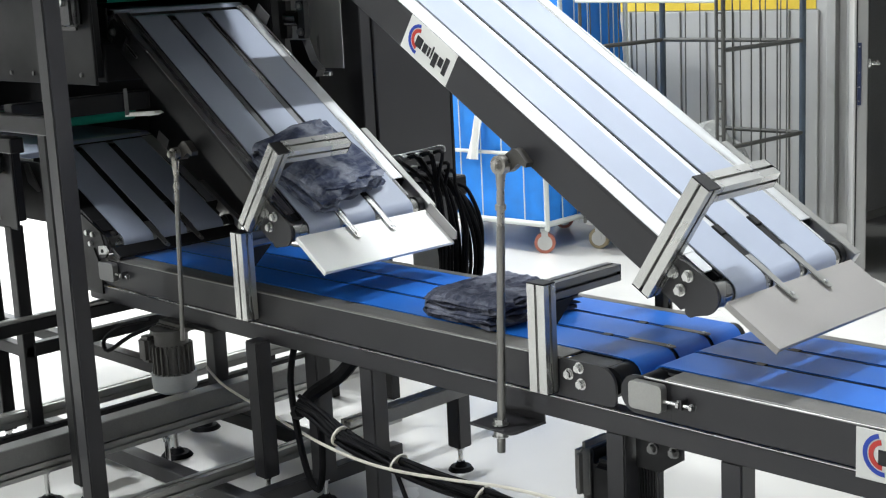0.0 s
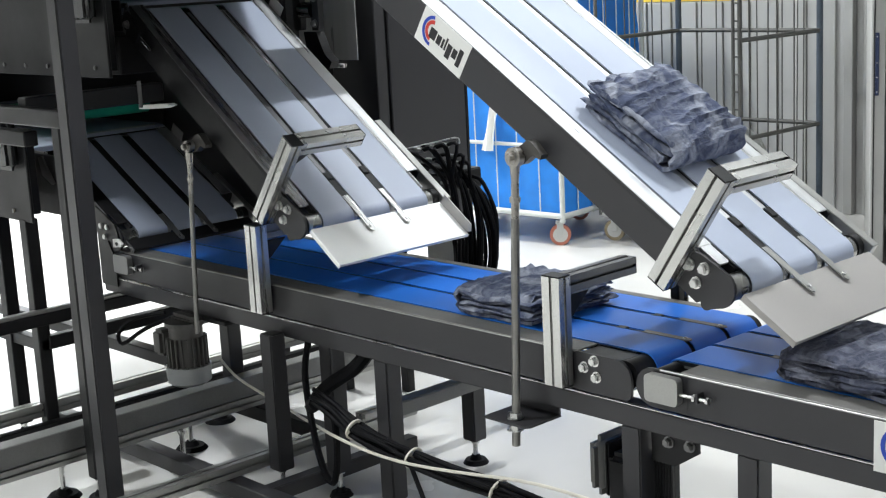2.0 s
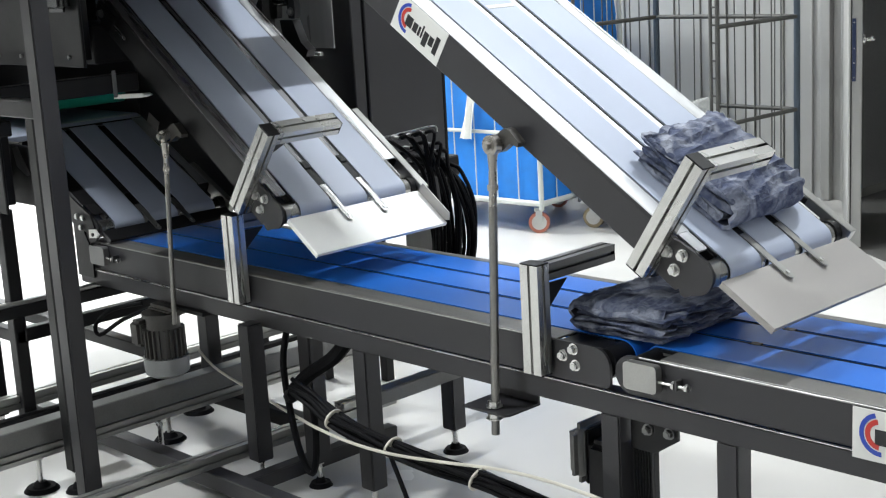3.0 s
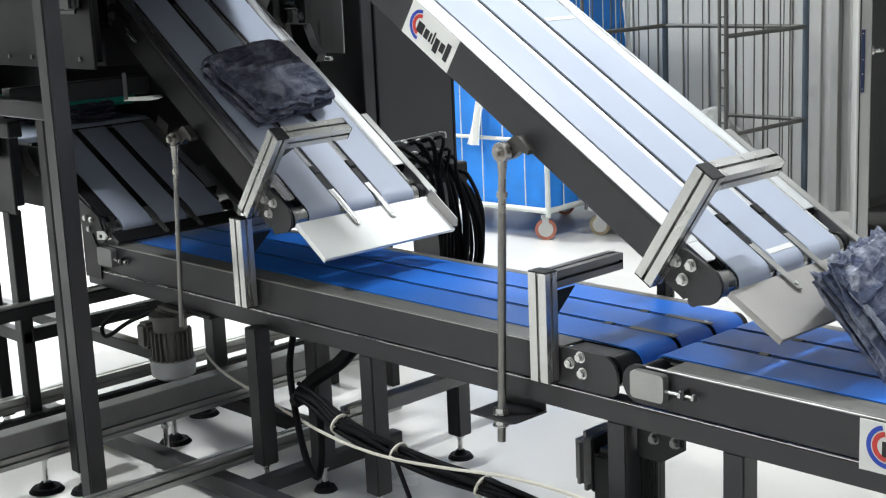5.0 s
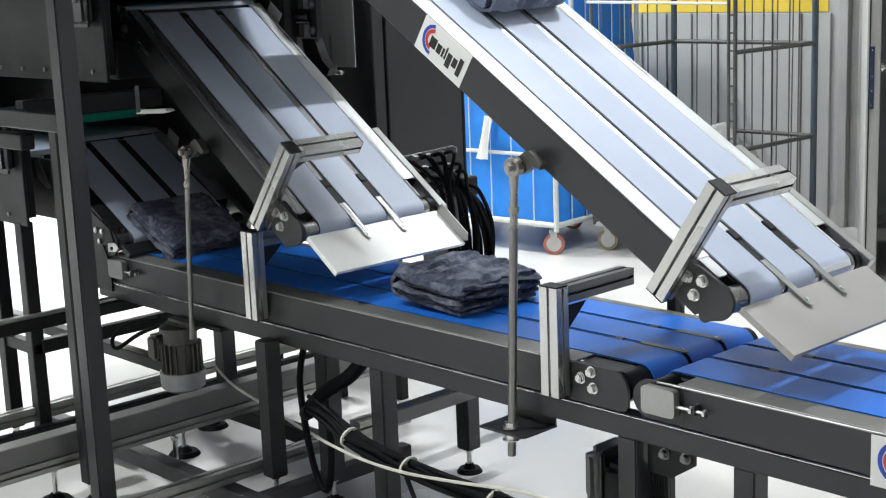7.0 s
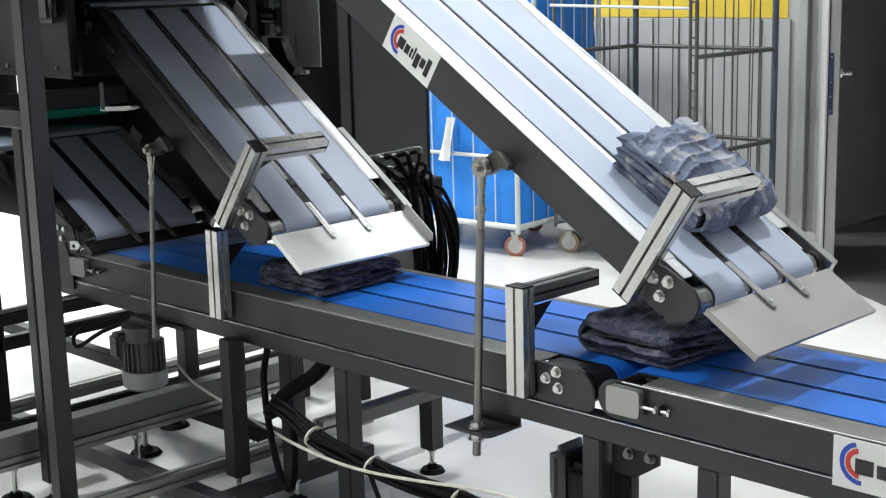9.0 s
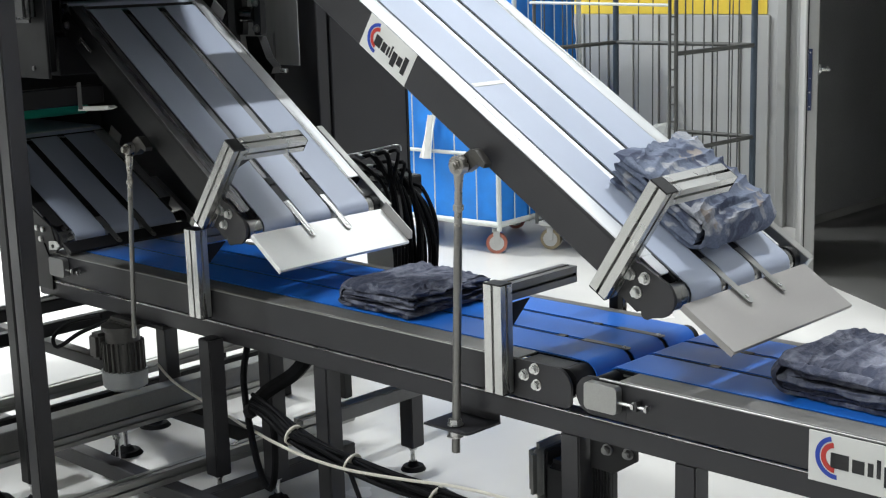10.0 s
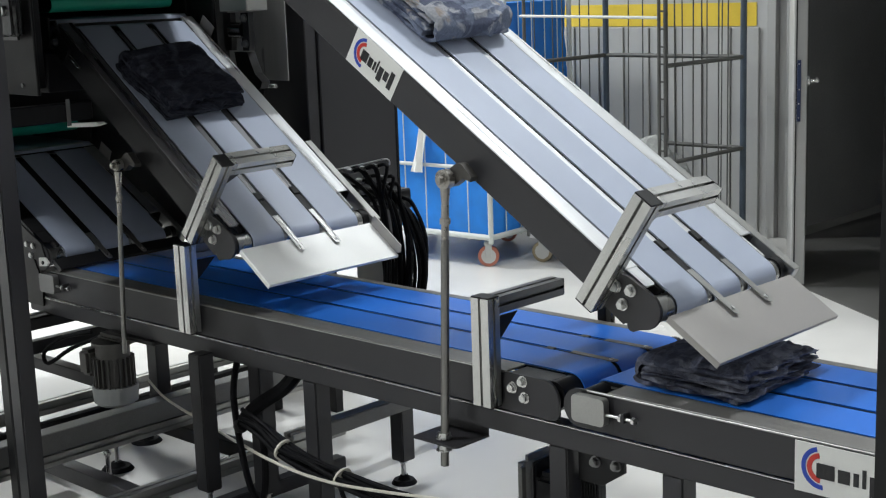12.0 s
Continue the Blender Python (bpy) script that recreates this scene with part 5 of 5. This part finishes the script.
def garment(label, material, seed, h=GH, crumple=0.8, turn=180.0):
    g = thing("folded_garment", pose(0, 0, 0), label, "garment", "folded garments")
    part("outer_fold", wrapped_fold(GL, GW, h, 0.010, seed, crumple), material, g, at=pose(0, 0, 0, 0, 0, turn), smooth=True)
    n = 4
    inner = h - 0.022
    rnd = random.Random(seed)
    for k in range(n):
        z0 = 0.011 + inner * k / n
        part("inner_fold", cloth_layer(GL - 0.030 + rnd.uniform(-0.008, 0.012), GW + 0.012 + rnd.uniform(-0.012, 0.014), z0, z0 + inner / n - 0.0008, seed + 3 * k), material, g,
             at=pose(0, 0, 0, 0, 0, turn) @ pose(-0.022 + rnd.uniform(-0.008, 0.006), rnd.uniform(-0.006, 0.006), 0, 0, 0, rnd.uniform(-1.5, 1.5)), smooth=True)
    return g


g1 = garment("folded dark denim garment on the blue belts", DENIMMID, 1)
g2 = garment("folded blue-grey denim garment sliding onto the belts", DENIM, 2)
g3 = garment("folded washed denim garment with pale patches", DENIM, 3, 0.092, 0.95, 0.0)
g4 = garment("folded blue-grey denim garment with frayed edges", DENIMMID, 4, 0.092, 0.8)
g5 = garment("folded faded blue camouflage garment with ragged edges", CAMO, 5, 0.098, 1.1, 0.0)
g6 = garment("folded dark blue denim garment from the lower deck", DENIMMID, 6)
g7 = garment("folded denim garment from the upper deck, coloured as in shade", DENIMSHADE, 7)
g8 = garment("folded blue camouflage garment on the pale belts", CAMO, 8, 0.092, 0.9, 0.0)


def motions():
    on2 = pose(0.850, 0, 0.926, 0, A2, 0)
    on1 = pose(-0.745, 0, 0.911, 0, A1, 0)
    on3 = pose(-1.87, 0, 0.752, 0, A3, 0)

    def slide(on, y, yaw, *rows):
        return [(t, on @ pose(u, y, 0.004, 0, 0, yaw)) for t, u in rows]

    def flat(y, yaw, *rows, z=0.704):
        return [(t, pose(x, y, z, 0, 0, yaw)) for t, x in rows]

    def round_the_belt(u):
        """Pose of a joint that has run u along the loop of the long inclined belt, 0 at the nose."""
        r, top = 0.038, 3.4 - 0.012 - 0.076
        turn = math.pi * r
        s = (u + top) % (2 * (top + turn))
        x0, x1 = -3.4 + r, -0.012 - r
        if s < top:
            return pose(x0 + s, 0, 0.0)
        s -= top
        if s < turn:
            a = s / r
            return pose(x1 + r * math.sin(a), 0, -r + r * math.cos(a), 0, math.degrees(a), 0)
        s -= turn
        if s < top:
            return pose(x1 - s, 0, -2 * r, 0, 180, 0)
        a = math.pi + (s - top) / r
        return pose(x0 + r * math.sin(a), 0, -r + r * math.cos(a), 0, math.degrees(a), 0)

    for ob, t0, u0 in zip(splices, (10.0, 5.0, 5.0), (-0.808, -0.018, -1.014)):
        walk(ob, [(0.1 * k, round_the_belt(u0 + 0.52 * (0.1 * k - t0))) for k in range(121)])

    walk(g1, flat(0.245, -4, (0.0, -0.13), (0.5, 0.15), (1.0, 0.40), (1.5, 0.70), (2.0, 1.03), (2.5, 1.33), (12.0, 7.0)))

    walk(g2, slide(on1, 0.235, 14, (0.0, -0.262), (0.25, -0.16), (0.5, -0.052))
         + [(0.75, pose(-0.555, 0.240, 0.850, 0, 40, 10)), (0.9, pose(-0.465, 0.245, 0.790, 0, 30, 6)), (1.0, pose(-0.420, 0.245, 0.772, 0, 25, 3)),
            (1.2, pose(-0.385, 0.25, 0.715, 0, 5, 0))]
         + flat(0.255, 0, (1.5, -0.335), (2.0, -0.07), (2.5, 0.195), (3.2, 0.55), (4.0, 1.0), (12.0, 5.6)))

    walk(g3, slide(on2, 0.305, 4, (0.0, -1.56), (0.5, -1.30), (1.0, -1.05), (1.5, -0.79), (2.0, -0.555), (2.4, -0.33), (2.6, -0.272), (3.2, -0.270), (4.1, -0.268), (4.3, -0.21), (4.6, -0.02))
         + [(4.8, on2 @ pose(0.085, 0.305, 0.012, 0, 6, 4)), (5.0, pose(1.03, 0.32, 0.815, 4, 52, 14)), (5.3, pose(1.28, 0.31, 0.706, 0, 4, 8))]
         + flat(0.31, 6, (5.6, 1.45), (12.0, 4.9)))

    walk(g4, [(0.0, pose(-3.2, 0.26, 1.612)), (2.6, pose(-2.35, 0.26, 1.612)), (3.5, pose(-1.88, 0.26, 1.612, 0, 8, 0))]
         + slide(on1, 0.262, 10, (4.0, -1.01), (4.8, -0.685), (5.0, -0.612), (5.5, -0.422), (6.0, -0.211), (6.3, -0.085), (6.5, -0.002))
         + [(6.7, pose(-0.520, 0.265, 0.825, 0, 38, 6)), (6.9, pose(-0.40, 0.28, 0.745, 0, 16, 2)), (7.1, pose(-0.33, 0.29, 0.706, 0, 0, 0))]
         + flat(0.305, -3, (7.7, -0.06), (8.3, 0.145), (8.5, 0.25), (9.0, 0.50), (9.5, 0.84), (10.0, 1.15), (10.5, 1.45), (12.0, 2.3)))

    walk(g5, slide(on2, 0.345, 2, (0.0, -2.20), (5.4, -2.20), (5.7, -2.07), (8.3, -0.704), (8.5, -0.612), (9.0, -0.348), (9.25, -0.275), (9.5, -0.264), (10.0, -0.268), (10.15, -0.215), (10.3, -0.135), (10.5, -0.022))
         + [(10.65, on2 @ pose(0.08, 0.335, 0.010, 0, 6, 4)), (10.8, pose(0.985, 0.325, 0.835, 0, 46, 8)), (11.0, pose(1.075, 0.31, 0.800, 6, 54, 14)), (11.25, pose(1.28, 0.31, 0.715, 0, 10, 8))]
         + flat(0.31, 6, (11.5, 1.42), (12.0, 1.70)))

    walk(g6, [(0.0, pose(-3.3, 0.26, 1.096)), (4.0, pose(-3.0, 0.26, 1.096)), (5.0, pose(-2.66, 0.26, 1.096)), (5.5, pose(-2.52, 0.26, 1.090, 0, 8, 0))]
         + slide(on3, 0.25, 0, (6.0, -0.60), (6.5, -0.265), (6.7, -0.175), (6.9, -0.06))
         + [(7.15, pose(-1.72, 0.26, 0.730, 0, 14, 0))]
         + flat(0.265, 0, (7.3, -1.63), (8.3, -1.12), (8.5, -1.01), (9.0, -0.81), (9.5, -0.555), (10.0, -0.32), (10.5, -0.045), (11.0, 0.220), (11.5, 0.490), (12.0, 0.82)))

    walk(g7, [(0.0, pose(-3.45, 0.26, 1.612)), (8.0, pose(-2.9, 0.26, 1.612)), (10.0, pose(-2.15, 0.26, 1.612)), (10.8, pose(-1.80, 0.255, 1.610, 0, 10, 0))]
         + slide(on1, 0.25, 6, (11.0, -1.20), (11.5, -1.0), (12.0, -0.785)))

    walk(g8, slide(on2, 0.335, 3, (0.0, -2.75), (9.0, -2.75), (9.3, -2.62), (12.0, -1.245)))


motions()
